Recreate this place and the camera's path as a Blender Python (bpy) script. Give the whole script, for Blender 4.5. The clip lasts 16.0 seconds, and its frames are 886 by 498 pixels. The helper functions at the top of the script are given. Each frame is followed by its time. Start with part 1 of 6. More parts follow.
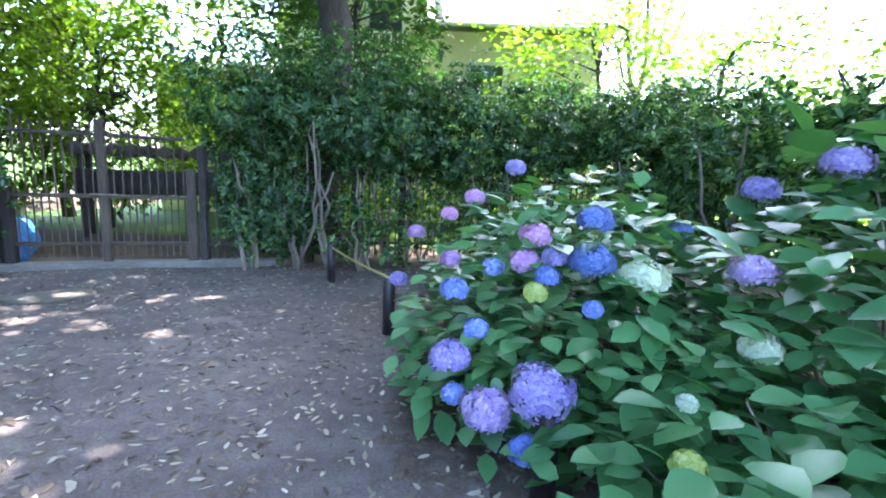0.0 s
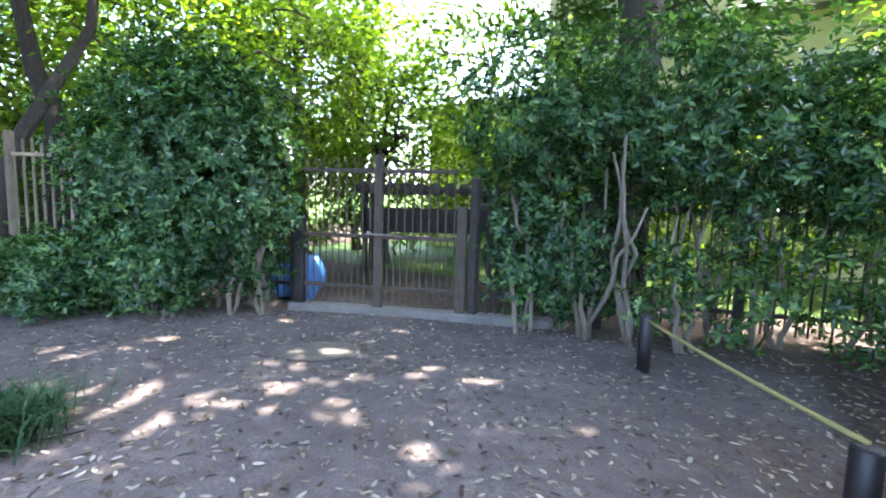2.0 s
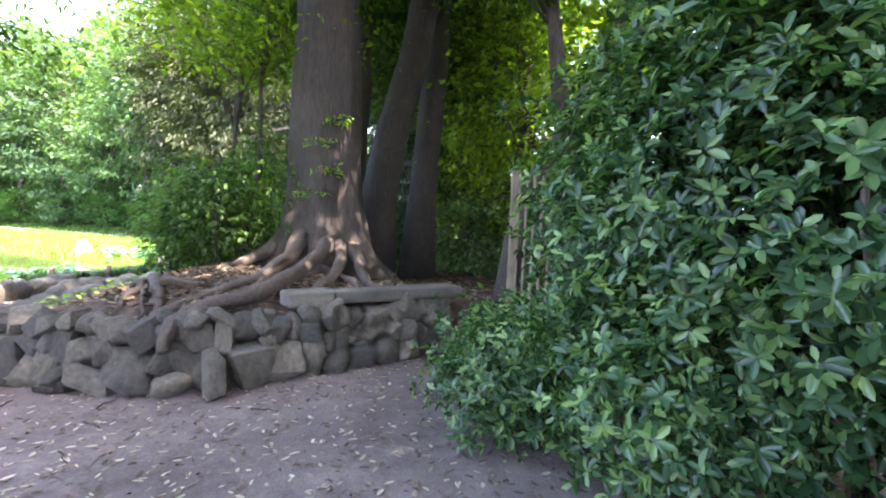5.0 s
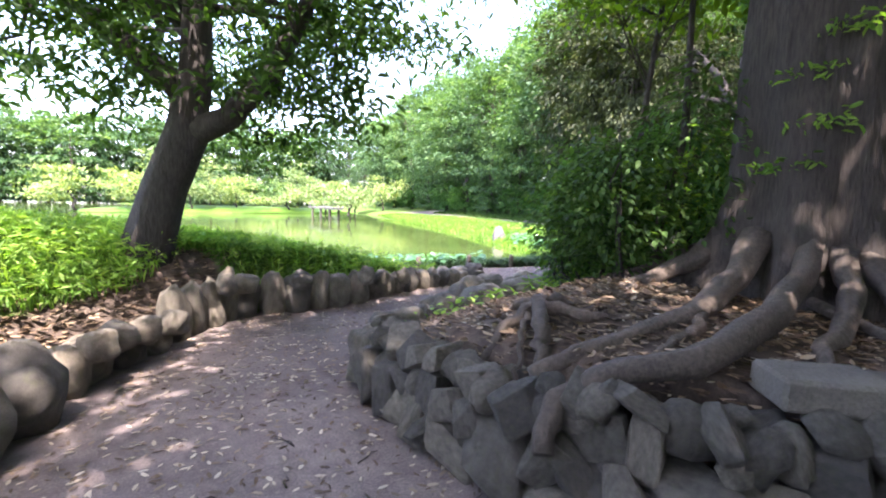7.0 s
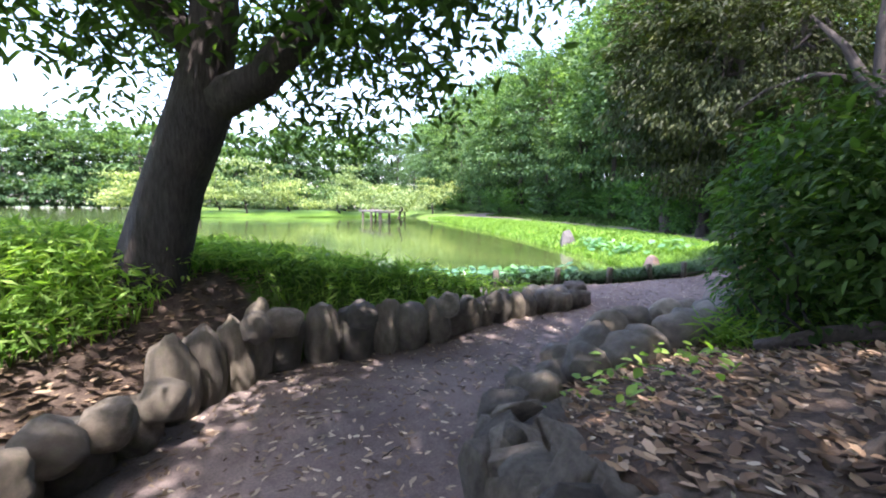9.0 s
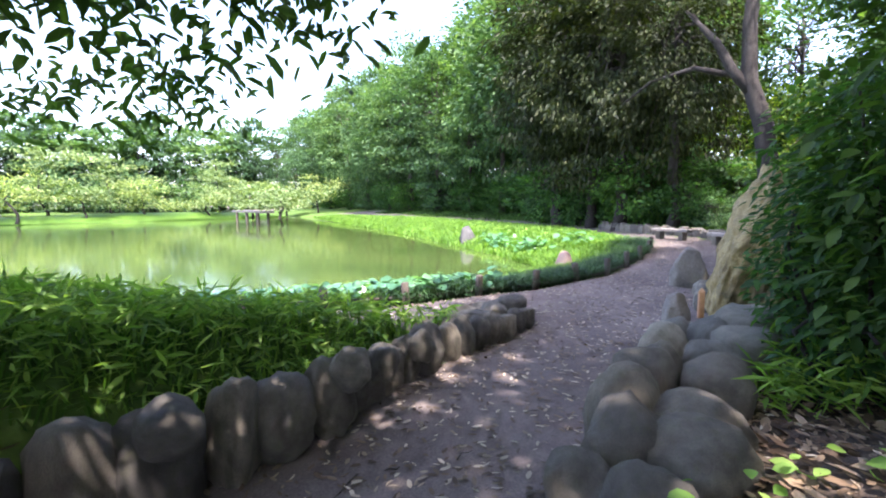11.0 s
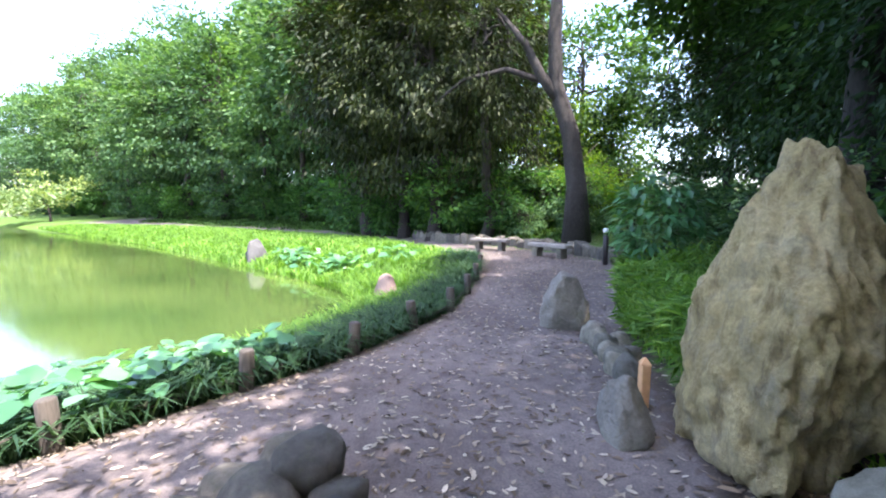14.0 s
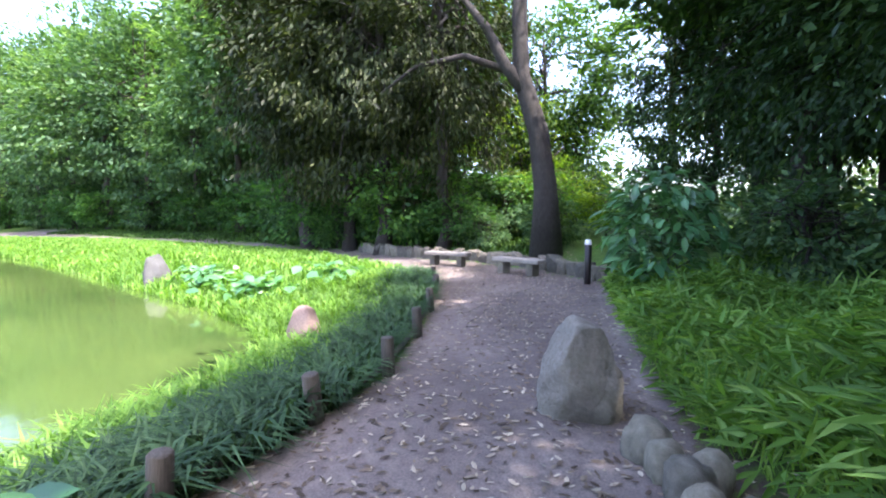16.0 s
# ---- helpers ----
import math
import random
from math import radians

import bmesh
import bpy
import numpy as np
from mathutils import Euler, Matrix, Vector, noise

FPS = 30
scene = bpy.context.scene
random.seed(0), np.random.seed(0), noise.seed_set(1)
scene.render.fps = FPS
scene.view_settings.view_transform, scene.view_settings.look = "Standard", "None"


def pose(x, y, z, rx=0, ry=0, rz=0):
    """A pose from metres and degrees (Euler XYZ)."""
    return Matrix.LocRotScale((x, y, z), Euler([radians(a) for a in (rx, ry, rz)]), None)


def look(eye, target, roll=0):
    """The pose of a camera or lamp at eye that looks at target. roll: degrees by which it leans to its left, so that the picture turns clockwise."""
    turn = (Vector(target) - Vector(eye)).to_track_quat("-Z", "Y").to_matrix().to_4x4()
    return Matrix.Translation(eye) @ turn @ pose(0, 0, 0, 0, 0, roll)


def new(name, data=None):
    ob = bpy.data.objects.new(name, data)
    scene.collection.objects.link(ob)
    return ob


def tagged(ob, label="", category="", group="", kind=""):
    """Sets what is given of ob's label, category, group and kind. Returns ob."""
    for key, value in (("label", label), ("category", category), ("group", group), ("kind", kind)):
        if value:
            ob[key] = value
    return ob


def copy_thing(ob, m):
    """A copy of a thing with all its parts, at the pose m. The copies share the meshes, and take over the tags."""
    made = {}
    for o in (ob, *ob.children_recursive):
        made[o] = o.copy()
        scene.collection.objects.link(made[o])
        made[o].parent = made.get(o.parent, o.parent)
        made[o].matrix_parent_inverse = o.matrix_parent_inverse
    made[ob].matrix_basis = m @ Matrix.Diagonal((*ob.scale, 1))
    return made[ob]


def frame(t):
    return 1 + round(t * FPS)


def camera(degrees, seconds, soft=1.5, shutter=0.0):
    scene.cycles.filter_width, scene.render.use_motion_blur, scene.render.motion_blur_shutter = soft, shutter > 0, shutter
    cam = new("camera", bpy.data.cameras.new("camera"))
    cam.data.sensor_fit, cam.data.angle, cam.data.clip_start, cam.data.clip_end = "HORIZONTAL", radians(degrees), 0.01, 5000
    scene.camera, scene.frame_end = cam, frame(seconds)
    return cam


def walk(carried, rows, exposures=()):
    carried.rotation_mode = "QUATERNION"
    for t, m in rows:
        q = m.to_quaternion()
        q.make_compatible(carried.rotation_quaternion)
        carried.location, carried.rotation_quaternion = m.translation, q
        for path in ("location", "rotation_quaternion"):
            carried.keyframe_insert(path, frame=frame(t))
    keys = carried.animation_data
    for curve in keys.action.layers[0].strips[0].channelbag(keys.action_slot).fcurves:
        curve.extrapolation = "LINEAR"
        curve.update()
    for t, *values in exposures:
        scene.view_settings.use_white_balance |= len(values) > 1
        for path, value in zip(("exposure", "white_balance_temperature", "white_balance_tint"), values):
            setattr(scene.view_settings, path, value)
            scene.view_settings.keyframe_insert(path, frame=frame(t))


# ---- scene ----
cam = camera(88.8, 16.0, soft=2.0)
PATH = [
    (0, (-0.397, 1.064, 1.56), (-0.443, 3.038, 1.245), 2.6),
    (0.5, (-0.583, 1.484, 1.538), (-0.887, 3.441, 1.261), 2.2),
    (1, (-0.857, 1.926, 1.571), (-1.435, 3.824, 1.319), 1.8),
    (1.5, (-1.179, 2.373, 1.577), (-1.996, 4.184, 1.348), 1.9),
    (2, (-1.625, 2.794, 1.542), (-2.654, 4.496, 1.337), 1.7),
    (2.5, (-2.028, 3.196, 1.583), (-3.299, 4.73, 1.41), 1.0),
    (3, (-2.528, 3.602, 1.588), (-4.022, 4.926, 1.472), 0.9),
    (3.2, (-2.745, 3.733, 1.561), (-4.329, 4.95, 1.465), 0.9),
    (5.3, (-5.407, 4.49, 1.63), (-7.386, 4.222, 1.525), 2.6),
    (5.5, (-5.652, 4.432, 1.626), (-7.6, 3.995, 1.504), 2.7),
    (6, (-6.186, 4.105, 1.641), (-7.975, 3.229, 1.469), 2.6),
    (6.5, (-6.739, 3.722, 1.688), (-8.256, 2.436, 1.482), 1.4),
    (7, (-7.099, 3.208, 1.704), (-8.459, 1.757, 1.501), 1.5),
    (7.5, (-7.406, 2.701, 1.753), (-8.631, 1.136, 1.532), 1.0),
    (8, (-7.6, 2.117, 1.673), (-8.764, 0.505, 1.463), 1.0),
    (8.2, (-7.649, 1.864, 1.679), (-8.82, 0.256, 1.471), 1.1),
    (10.3, (-8.804, -0.038, 1.591), (-10.167, -1.49, 1.4), -0.4),
    (10.5, (-8.932, -0.278, 1.582), (-10.349, -1.675, 1.38), -0.2),
    (11, (-9.319, -0.705, 1.611), (-10.869, -1.952, 1.405), -0.3),
    (11.5, (-9.744, -1.155, 1.61), (-11.409, -2.244, 1.409), -0.4),
    (12, (-10.237, -1.505, 1.621), (-12.002, -2.424, 1.431), -0.4),
    (12.5, (-10.796, -1.813, 1.647), (-12.641, -2.56, 1.454), -0.4),
    (13, (-11.322, -2.095, 1.663), (-13.219, -2.696, 1.458), 0.2),
    (13.5, (-11.904, -2.263, 1.628), (-13.818, -2.807, 1.431), 0.5),
    (14, (-12.501, -2.458, 1.595), (-14.43, -2.959, 1.419), 0.1),
    (14.5, (-13.148, -2.552, 1.58), (-15.088, -3.008, 1.415), -0.3),
    (15, (-13.815, -2.698, 1.506), (-15.765, -3.115, 1.354), -0.1),
    (15.5, (-14.386, -2.772, 1.525), (-16.347, -3.143, 1.384), 0.1),
    (16, (-15.144, -2.892, 1.516), (-17.115, -3.206, 1.388), 0.1),
]
# stops, kelvin and tint of the picture along the walk
EXPOSURES = [(0.0, 4.35, 5850, 14), (3.2, 4.4, 6550, 22), (5.3, 4.6, 6700, 28), (6.3, 4.1, 6550, 28), (8.2, 3.15, 6300, 27), (10.3, 3.0, 6200, 26), (13.0, 3.1, 6150, 20), (16.0, 3.15, 6150, 22)]
walk(cam, [(t, look(eye, target, roll)) for t, eye, target, roll in PATH], EXPOSURES)

# ---- light ----
SUN_DIR = Vector((0.28, 0.38, 1.0)).normalized()      # towards the sun
world = bpy.data.worlds.new("sky")
scene.world = world
world.use_nodes = True
wn = world.node_tree
sky = wn.nodes.new("ShaderNodeTexSky")
sky.sky_type, sky.sun_disc = "NISHITA", False
sky.sun_elevation = math.asin(SUN_DIR.z)
sky.sun_rotation = math.atan2(SUN_DIR.x, SUN_DIR.y)
sky.dust_density, sky.air_density = 3.0, 1.0
wn.links.new(sky.outputs[0], wn.nodes["Background"].inputs[0])
wn.nodes["Background"].inputs[1].default_value = 0.15
sun = new("sun", bpy.data.lights.new("sun", "SUN"))
sun.data.energy, sun.data.angle, sun.data.color = 2.6, radians(0.6), (1.0, 0.93, 0.82)
sun.rotation_mode = "QUATERNION"
sun.rotation_quaternion = SUN_DIR.to_track_quat("Z", "Y")

RNG = np.random.default_rng(7)


# ---- materials ----
class Nodes:
    """A small shorthand for building a node material."""

    def __init__(self, name):
        self.mat = bpy.data.materials.new(name)
        self.mat.use_nodes = True
        self.t = self.mat.node_tree
        self.t.nodes.clear()
        self.out = self.add("ShaderNodeOutputMaterial")
        self.bsdf = self.add("ShaderNodeBsdfPrincipled")
        self.link(self.bsdf, 0, self.out, 0)

    def add(self, kind):
        return self.t.nodes.new(kind)

    def link(self, a, i, b, j):
        self.t.links.new(a.outputs[i], b.inputs[j])

    def noise(self, scale, detail=4.0, rough=0.6, coord=None, stretch=(1, 1, 1)):
        n = self.add("ShaderNodeTexNoise")
        n.inputs["Scale"].default_value, n.inputs["Detail"].default_value = scale, detail
        n.inputs["Roughness"].default_value = rough
        c = coord or self.add("ShaderNodeTexCoord")
        m = self.add("ShaderNodeMapping")
        m.inputs["Scale"].default_value = stretch
        self.link(c, "Object", m, 0)
        self.link(m, 0, n, 0)
        return n

    def ramp(self, src, i, stops):
        r = self.add("ShaderNodeValToRGB")
        e = r.color_ramp.elements
        while len(e) < len(stops):
            e.new(0.5)
        for k, (p, c) in zip(e, stops):
            k.position, k.color = p, (*c, 1)
        self.link(src, i, r, 0)
        return r

    def mix(self, fac, a, b, mode="MIX"):
        """fac, a, b: (node, output) or a value."""
        m = self.add("ShaderNodeMix")
        m.data_type, m.blend_type = "RGBA", mode
        for v, s in ((fac, 0), (a, 6), (b, 7)):
            if isinstance(v, tuple) and hasattr(v[0], "outputs"):
                self.t.links.new(v[0].outputs[v[1]], m.inputs[s])
            else:
                m.inputs[s].default_value = v if s == 0 else (*v, 1)
        return m

    def bump(self, src, i, strength, distance=0.02):
        b = self.add("ShaderNodeBump")
        b.inputs["Strength"].default_value, b.inputs["Distance"].default_value = strength, distance
        self.link(src, i, b, "Height")
        self.t.links.new(b.outputs[0], self.bsdf.inputs["Normal"])
        return b

    def colour(self, src, i):
        self.link(src, i, self.bsdf, "Base Color")
        return self

    def rough(self, v):
        self.bsdf.inputs["Roughness"].default_value = v
        return self


def leaf_material(name, dark, mid, light, glow=0.4, rough=0.6):
    n = Nodes(name)
    g = n.add("ShaderNodeNewGeometry")
    r = n.ramp(g, "Random Per Island", [(0.0, dark), (0.55, mid), (1.0, light)])
    big = n.noise(0.9, 2.0)
    shade = n.ramp(big, 0, [(0.3, (0.62, 0.66, 0.62)), (0.7, (1.15, 1.1, 1.0))])
    c = n.mix(1.0, (r, 0), (shade, 0), "MULTIPLY")
    oi = n.add("ShaderNodeObjectInfo")
    vr = n.ramp(oi, "Random", [(0.0, (0.72, 0.78, 0.8)), (0.5, (1.0, 1.0, 1.0)), (1.0, (1.25, 1.18, 1.0))])
    c = n.mix(1.0, (c, 2), (vr, 0), "MULTIPLY")
    n.colour(c, 2).rough(rough)
    n.bsdf.inputs["Specular IOR Level"].default_value = 0.5 if rough < 0.4 else 0.25
    tr = n.add("ShaderNodeBsdfTranslucent")
    warm = n.mix(1.0, (c, 2), (1.5, 1.6, 0.5), "MULTIPLY")
    n.link(warm, 2, tr, 0)
    ms = n.add("ShaderNodeMixShader")
    ms.inputs[0].default_value = glow
    n.link(n.bsdf, 0, ms, 1)
    n.link(tr, 0, ms, 2)
    n.link(ms, 0, n.out, 0)
    return n.mat


def stone_material(name, a, b, moss=0.0, scale=6.0, obj_random=True):
    n = Nodes(name)
    big = n.noise(scale * 0.5, 6)
    fine = n.noise(scale * 9, 8, 0.7)
    r1 = n.ramp(big, 0, [(0.3, a), (0.7, b)])
    r2 = n.ramp(fine, 0, [(0.3, (0.55, 0.55, 0.55)), (0.65, (1.1, 1.1, 1.1))])
    c = n.mix(0.8, (r1, 0), (r2, 0), "MULTIPLY")
    if obj_random:
        oi = n.add("ShaderNodeObjectInfo")
        vr = n.ramp(oi, "Random", [(0.0, (0.5, 0.5, 0.52)), (0.5, (0.92, 0.9, 0.87)), (1.0, (1.5, 1.42, 1.3))])
        c = n.mix(1.0, (c, 2), (vr, 0), "MULTIPLY")
    if moss:
        g = n.noise(scale * 0.8, 5, 0.7)
        f = n.ramp(g, 0, [(0.5, (0, 0, 0)), (0.68, (moss, moss, moss))])
        c = n.mix((f, 0), (c, 2), (0.10, 0.115, 0.035))
    n.colour(c, 2).rough(0.85)
    h = n.mix(0.5, (big, 0), (fine, 0))
    cr = n.add("ShaderNodeTexVoronoi")
    cr.feature = "DISTANCE_TO_EDGE"
    cr.inputs["Scale"].default_value = scale * 0.9
    wob = n.add("ShaderNodeVectorMath")
    wob.operation = "ADD"
    tc = n.add("ShaderNodeTexCoord")
    n.link(tc, "Object", wob, 0)
    n.link(big, 1, wob, 1)
    n.link(wob, 0, cr, 0)
    crack = n.ramp(cr, 0, [(0.0, (0.0, 0.0, 0.0)), (0.035, (1, 1, 1))])
    h = n.mix(0.12, (h, 2), (crack, 0))
    n.bump(h, 2, 0.9, 0.06)
    return n.mat


def rock_material():
    """Weathered ochre rock: grey and rust patches, pits and vertical seams."""
    n = Nodes("ochre_rock")
    big = n.noise(1.7, 6, 0.65)
    patch = n.noise(4.5, 7, 0.7)
    seam = n.noise(5.0, 7, 0.7, None, (1.6, 1.6, 0.45))
    fine = n.noise(38, 8, 0.75)
    base = n.ramp(big, 0, [(0.3, (0.27, 0.21, 0.095)), (0.5, (0.50, 0.39, 0.175)), (0.72, (0.60, 0.49, 0.27))])
    grey = n.ramp(patch, 0, [(0.5, (0, 0, 0)), (0.68, (0.5, 0.5, 0.5))])
    c = n.mix((grey, 0), (base, 0), (0.24, 0.225, 0.175))
    dark = n.ramp(seam, 0, [(0.34, (0.42, 0.37, 0.3)), (0.5, (1, 1, 1))])
    c = n.mix(0.85, (c, 2), (dark, 0), "MULTIPLY")
    speck = n.ramp(fine, 0, [(0.3, (0.6, 0.6, 0.58)), (0.62, (1.12, 1.12, 1.1))])
    c = n.mix(0.8, (c, 2), (speck, 0), "MULTIPLY")
    n.colour(c, 2).rough(0.9)
    h = n.mix(0.5, (seam, 0), (patch, 0))
    h = n.mix(0.25, (h, 2), (fine, 0))
    n.bump(h, 2, 1.0, 0.16)
    return n.mat


def wood_material(name, a, b, rough=0.8, stretch=(9, 9, 0.8), bump=0.5):
    n = Nodes(name)
    g = n.noise(6, 6, 0.65, None, stretch)
    s = n.noise(1.6, 4)
    r = n.ramp(g, 0, [(0.3, a), (0.7, b)])
    st = n.ramp(s, 0, [(0.35, (0.65, 0.65, 0.65)), (0.7, (1.1, 1.1, 1.08))])
    oi = n.add("ShaderNodeObjectInfo")
    vr = n.ramp(oi, "Random", [(0.0, (0.8, 0.8, 0.8)), (1.0, (1.15, 1.12, 1.1))])
    c = n.mix(1.0, (r, 0), (st, 0), "MULTIPLY")
    c = n.mix(1.0, (c, 2), (vr, 0), "MULTIPLY")
    n.colour(c, 2).rough(rough)
    n.bump(g, 0, bump, 0.03)
    return n.mat


def plain_material(name, col, rough=0.6, vary=0.15, scale=8.0, metal=0.0):
    n = Nodes(name)
    g = n.noise(scale, 5)
    lo, hi = tuple(c * (1 - vary) for c in col), tuple(c * (1 + vary) for c in col)
    r = n.ramp(g, 0, [(0.3, lo), (0.7, hi)])
    n.colour(r, 0).rough(rough)
    n.bsdf.inputs["Metallic"].default_value = metal
    n.bump(g, 0, 0.2, 0.01)
    return n.mat


def ground_material():
    n = Nodes("earth")
    co = n.add("ShaderNodeTexCoord")
    big = n.noise(0.55, 5, 0.6, co)
    mid = n.noise(5.0, 6, 0.7, co)
    fine = n.noise(60.0, 6, 0.75, co)
    dirt = n.ramp(big, 0, [(0.32, (0.118, 0.099, 0.090)), (0.5, (0.165, 0.141, 0.130)), (0.68, (0.22, 0.188, 0.170))])
    grit = n.ramp(fine, 0, [(0.3, (0.5, 0.5, 0.52)), (0.55, (1.0, 1.0, 1.0)), (0.75, (1.5, 1.45, 1.4))])
    damp = n.ramp(mid, 0, [(0.35, (0.7, 0.68, 0.68)), (0.6, (1.05, 1.04, 1.02))])
    d = n.mix(0.85, (dirt, 0), (grit, 0), "MULTIPLY")
    d = n.mix(0.8, (d, 2), (damp, 0), "MULTIPLY")
    litter = n.ramp(mid, 0, [(0.3, (0.03, 0.023, 0.018)), (0.5, (0.075, 0.057, 0.044)), (0.7, (0.14, 0.11, 0.085))])
    lit2 = n.mix(0.8, (litter, 0), (grit, 0), "MULTIPLY")
    grass = n.ramp(mid, 0, [(0.3, (0.03, 0.06, 0.012)), (0.6, (0.075, 0.14, 0.025)), (0.8, (0.13, 0.2, 0.05))])
    al, ag = n.add("ShaderNodeAttribute"), n.add("ShaderNodeAttribute")
    al.attribute_name, ag.attribute_name = "litter", "grass"

    def edge(att):
        a = n.add("ShaderNodeMath")
        a.operation = "ADD"
        n.link(att, "Fac", a, 0)
        n.link(mid, 0, a, 1)
        return n.ramp(a, 0, [(0.85, (0, 0, 0)), (1.15, (1, 1, 1))])
    c = n.mix((edge(al), 0), (d, 2), (lit2, 2))
    c = n.mix((edge(ag), 0), (c, 2), (grass, 0))
    n.colour(c, 2).rough(0.95)
    n.bsdf.inputs["Specular IOR Level"].default_value = 0.2
    h = n.mix(0.45, (mid, 0), (fine, 0))
    n.bump(h, 2, 0.7, 0.03)
    return n.mat


def water_material():
    n = Nodes("pond_water")
    n.bsdf.inputs["Base Color"].default_value = (0.085, 0.115, 0.018, 1)
    n.bsdf.inputs["Roughness"].default_value = 0.06
    n.bsdf.inputs["IOR"].default_value = 1.33
    big = n.noise(0.25, 3)
    r = n.ramp(big, 0, [(0.35, (0.032, 0.058, 0.015)), (0.65, (0.058, 0.088, 0.023))])
    n.colour(r, 0)
    w = n.noise(3.0, 3, 0.5, None, (1, 2.2, 1))
    n.bump(w, 0, 0.06, 0.03)
    return n.mat


M_EARTH = ground_material()
M_WATER = water_material()
M_HEDGE = leaf_material("hedge_leaf", (0.018, 0.06, 0.03), (0.06, 0.15, 0.07), (0.2, 0.34, 0.13), 0.38, 0.26)
M_TREE = leaf_material("tree_leaf", (0.022, 0.055, 0.014), (0.046, 0.105, 0.028), (0.085, 0.17, 0.045), 0.45)
# yellow-green of leaves lit from behind, put into the base colour
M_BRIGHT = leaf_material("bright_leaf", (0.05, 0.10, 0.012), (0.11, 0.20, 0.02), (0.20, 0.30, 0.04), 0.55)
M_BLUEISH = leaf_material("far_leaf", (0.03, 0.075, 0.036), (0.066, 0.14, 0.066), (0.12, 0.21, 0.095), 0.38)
M_PINE = leaf_material("pine_needles", (0.10, 0.16, 0.07), (0.17, 0.25, 0.11), (0.26, 0.33, 0.16), 0.3)
M_CONIFER = leaf_material("conifer_leaf", (0.013, 0.022, 0.006), (0.027, 0.042, 0.011), (0.055, 0.07, 0.02), 0.3)
M_DARKLEAF = leaf_material("evergreen_leaf", (0.013, 0.034, 0.015), (0.028, 0.066, 0.03), (0.06, 0.115, 0.05), 0.35, 0.45)
M_LITLEAF = leaf_material("understorey_leaf", (0.028, 0.085, 0.03), (0.06, 0.155, 0.05), (0.11, 0.24, 0.07), 0.5, 0.5)
M_HYD = leaf_material("hydrangea_leaf", (0.045, 0.14, 0.065), (0.085, 0.225, 0.105), (0.15, 0.33, 0.165), 0.3, 0.33)
M_GRASS = leaf_material("grass_blade", (0.05, 0.125, 0.02), (0.10, 0.225, 0.04), (0.18, 0.32, 0.075), 0.42)
M_SASA = leaf_material("bamboo_grass", (0.09, 0.19, 0.04), (0.165, 0.32, 0.07), (0.28, 0.43, 0.12), 0.45)
M_MONDO = leaf_material("lilyturf_blade", (0.015, 0.045, 0.02), (0.035, 0.085, 0.04), (0.07, 0.14, 0.07), 0.25)
M_FALLEN = leaf_material("fallen_leaf", (0.06, 0.043, 0.031), (0.19, 0.145, 0.11), (0.52, 0.46, 0.39), 0.05, 0.8)
M_LITTER = leaf_material("litter_leaf", (0.045, 0.03, 0.021), (0.14, 0.098, 0.068), (0.36, 0.275, 0.2), 0.05, 0.8)
M_STONE = stone_material("grey_stone", (0.085, 0.079, 0.066), (0.2, 0.187, 0.155), 0.3)
M_COBBLE = stone_material("boulder_stone", (0.10, 0.092, 0.074), (0.225, 0.208, 0.168), 0.3, 4.0)
M_ROCK = rock_material()
M_PALESTONE = stone_material("pale_boulder", (0.16, 0.155, 0.125), (0.31, 0.30, 0.25), 0.25, 4.0)
M_GREYROCK = stone_material("grey_rock", (0.14, 0.128, 0.105), (0.26, 0.24, 0.2), 0.2, 3.0, False)
# darkened grey: the shade on the shore rock is put into its colour
M_SHADEDROCK = stone_material("shaded_rock", (0.045, 0.046, 0.045), (0.095, 0.096, 0.094), 0.1, 3.0, False)
M_PINK = stone_material("pinkish_rock", (0.28, 0.19, 0.16), (0.45, 0.33, 0.28), 0.0, 4)
M_SLAB = stone_material("slab_stone", (0.12, 0.112, 0.095), (0.21, 0.195, 0.165), 0.2)
M_BARK = wood_material("bark", (0.026, 0.021, 0.018), (0.085, 0.072, 0.06), 0.95, (7, 7, 1.1), 1.0)
M_BARKDARK = wood_material("dark_bark", (0.02, 0.017, 0.015), (0.065, 0.057, 0.05), 0.95, (6, 6, 1.2), 1.0)
M_ROOT = wood_material("root_bark", (0.045, 0.036, 0.028), (0.125, 0.102, 0.08), 0.9, (5, 5, 5), 0.7)
M_TWIG = wood_material("pale_stem", (0.14, 0.115, 0.085), (0.3, 0.26, 0.2), 0.85)
M_FENCE = wood_material("weathered_wood", (0.16, 0.125, 0.085), (0.34, 0.28, 0.2), 0.85)
M_GATE = wood_material("gate_wood", (0.045, 0.034, 0.026), (0.105, 0.082, 0.062), 0.85)
M_STAKE = wood_material("stake_wood", (0.045, 0.038, 0.03), (0.115, 0.1, 0.08), 0.9)
M_BLACK = plain_material("black_paint", (0.018, 0.014, 0.015), 0.5)
M_ROPE = plain_material("rope_fibre", (0.30, 0.26, 0.09), 0.9, 0.3, 120)
M_BLUE = plain_material("blue_tarp", (0.05, 0.22, 0.55), 0.5, 0.3, 5)
M_CONCRETE = stone_material("concrete", (0.17, 0.163, 0.15), (0.27, 0.26, 0.24), 0.0, 5)
M_WALL = plain_material("yellow_render", (0.78, 0.72, 0.47), 0.9, 0.06)
M_WHITE = plain_material("white_paint", (0.8, 0.8, 0.78), 0.5, 0.04)
M_GLASSY = plain_material("window_glass", (0.05, 0.06, 0.07), 0.08, 0.1)
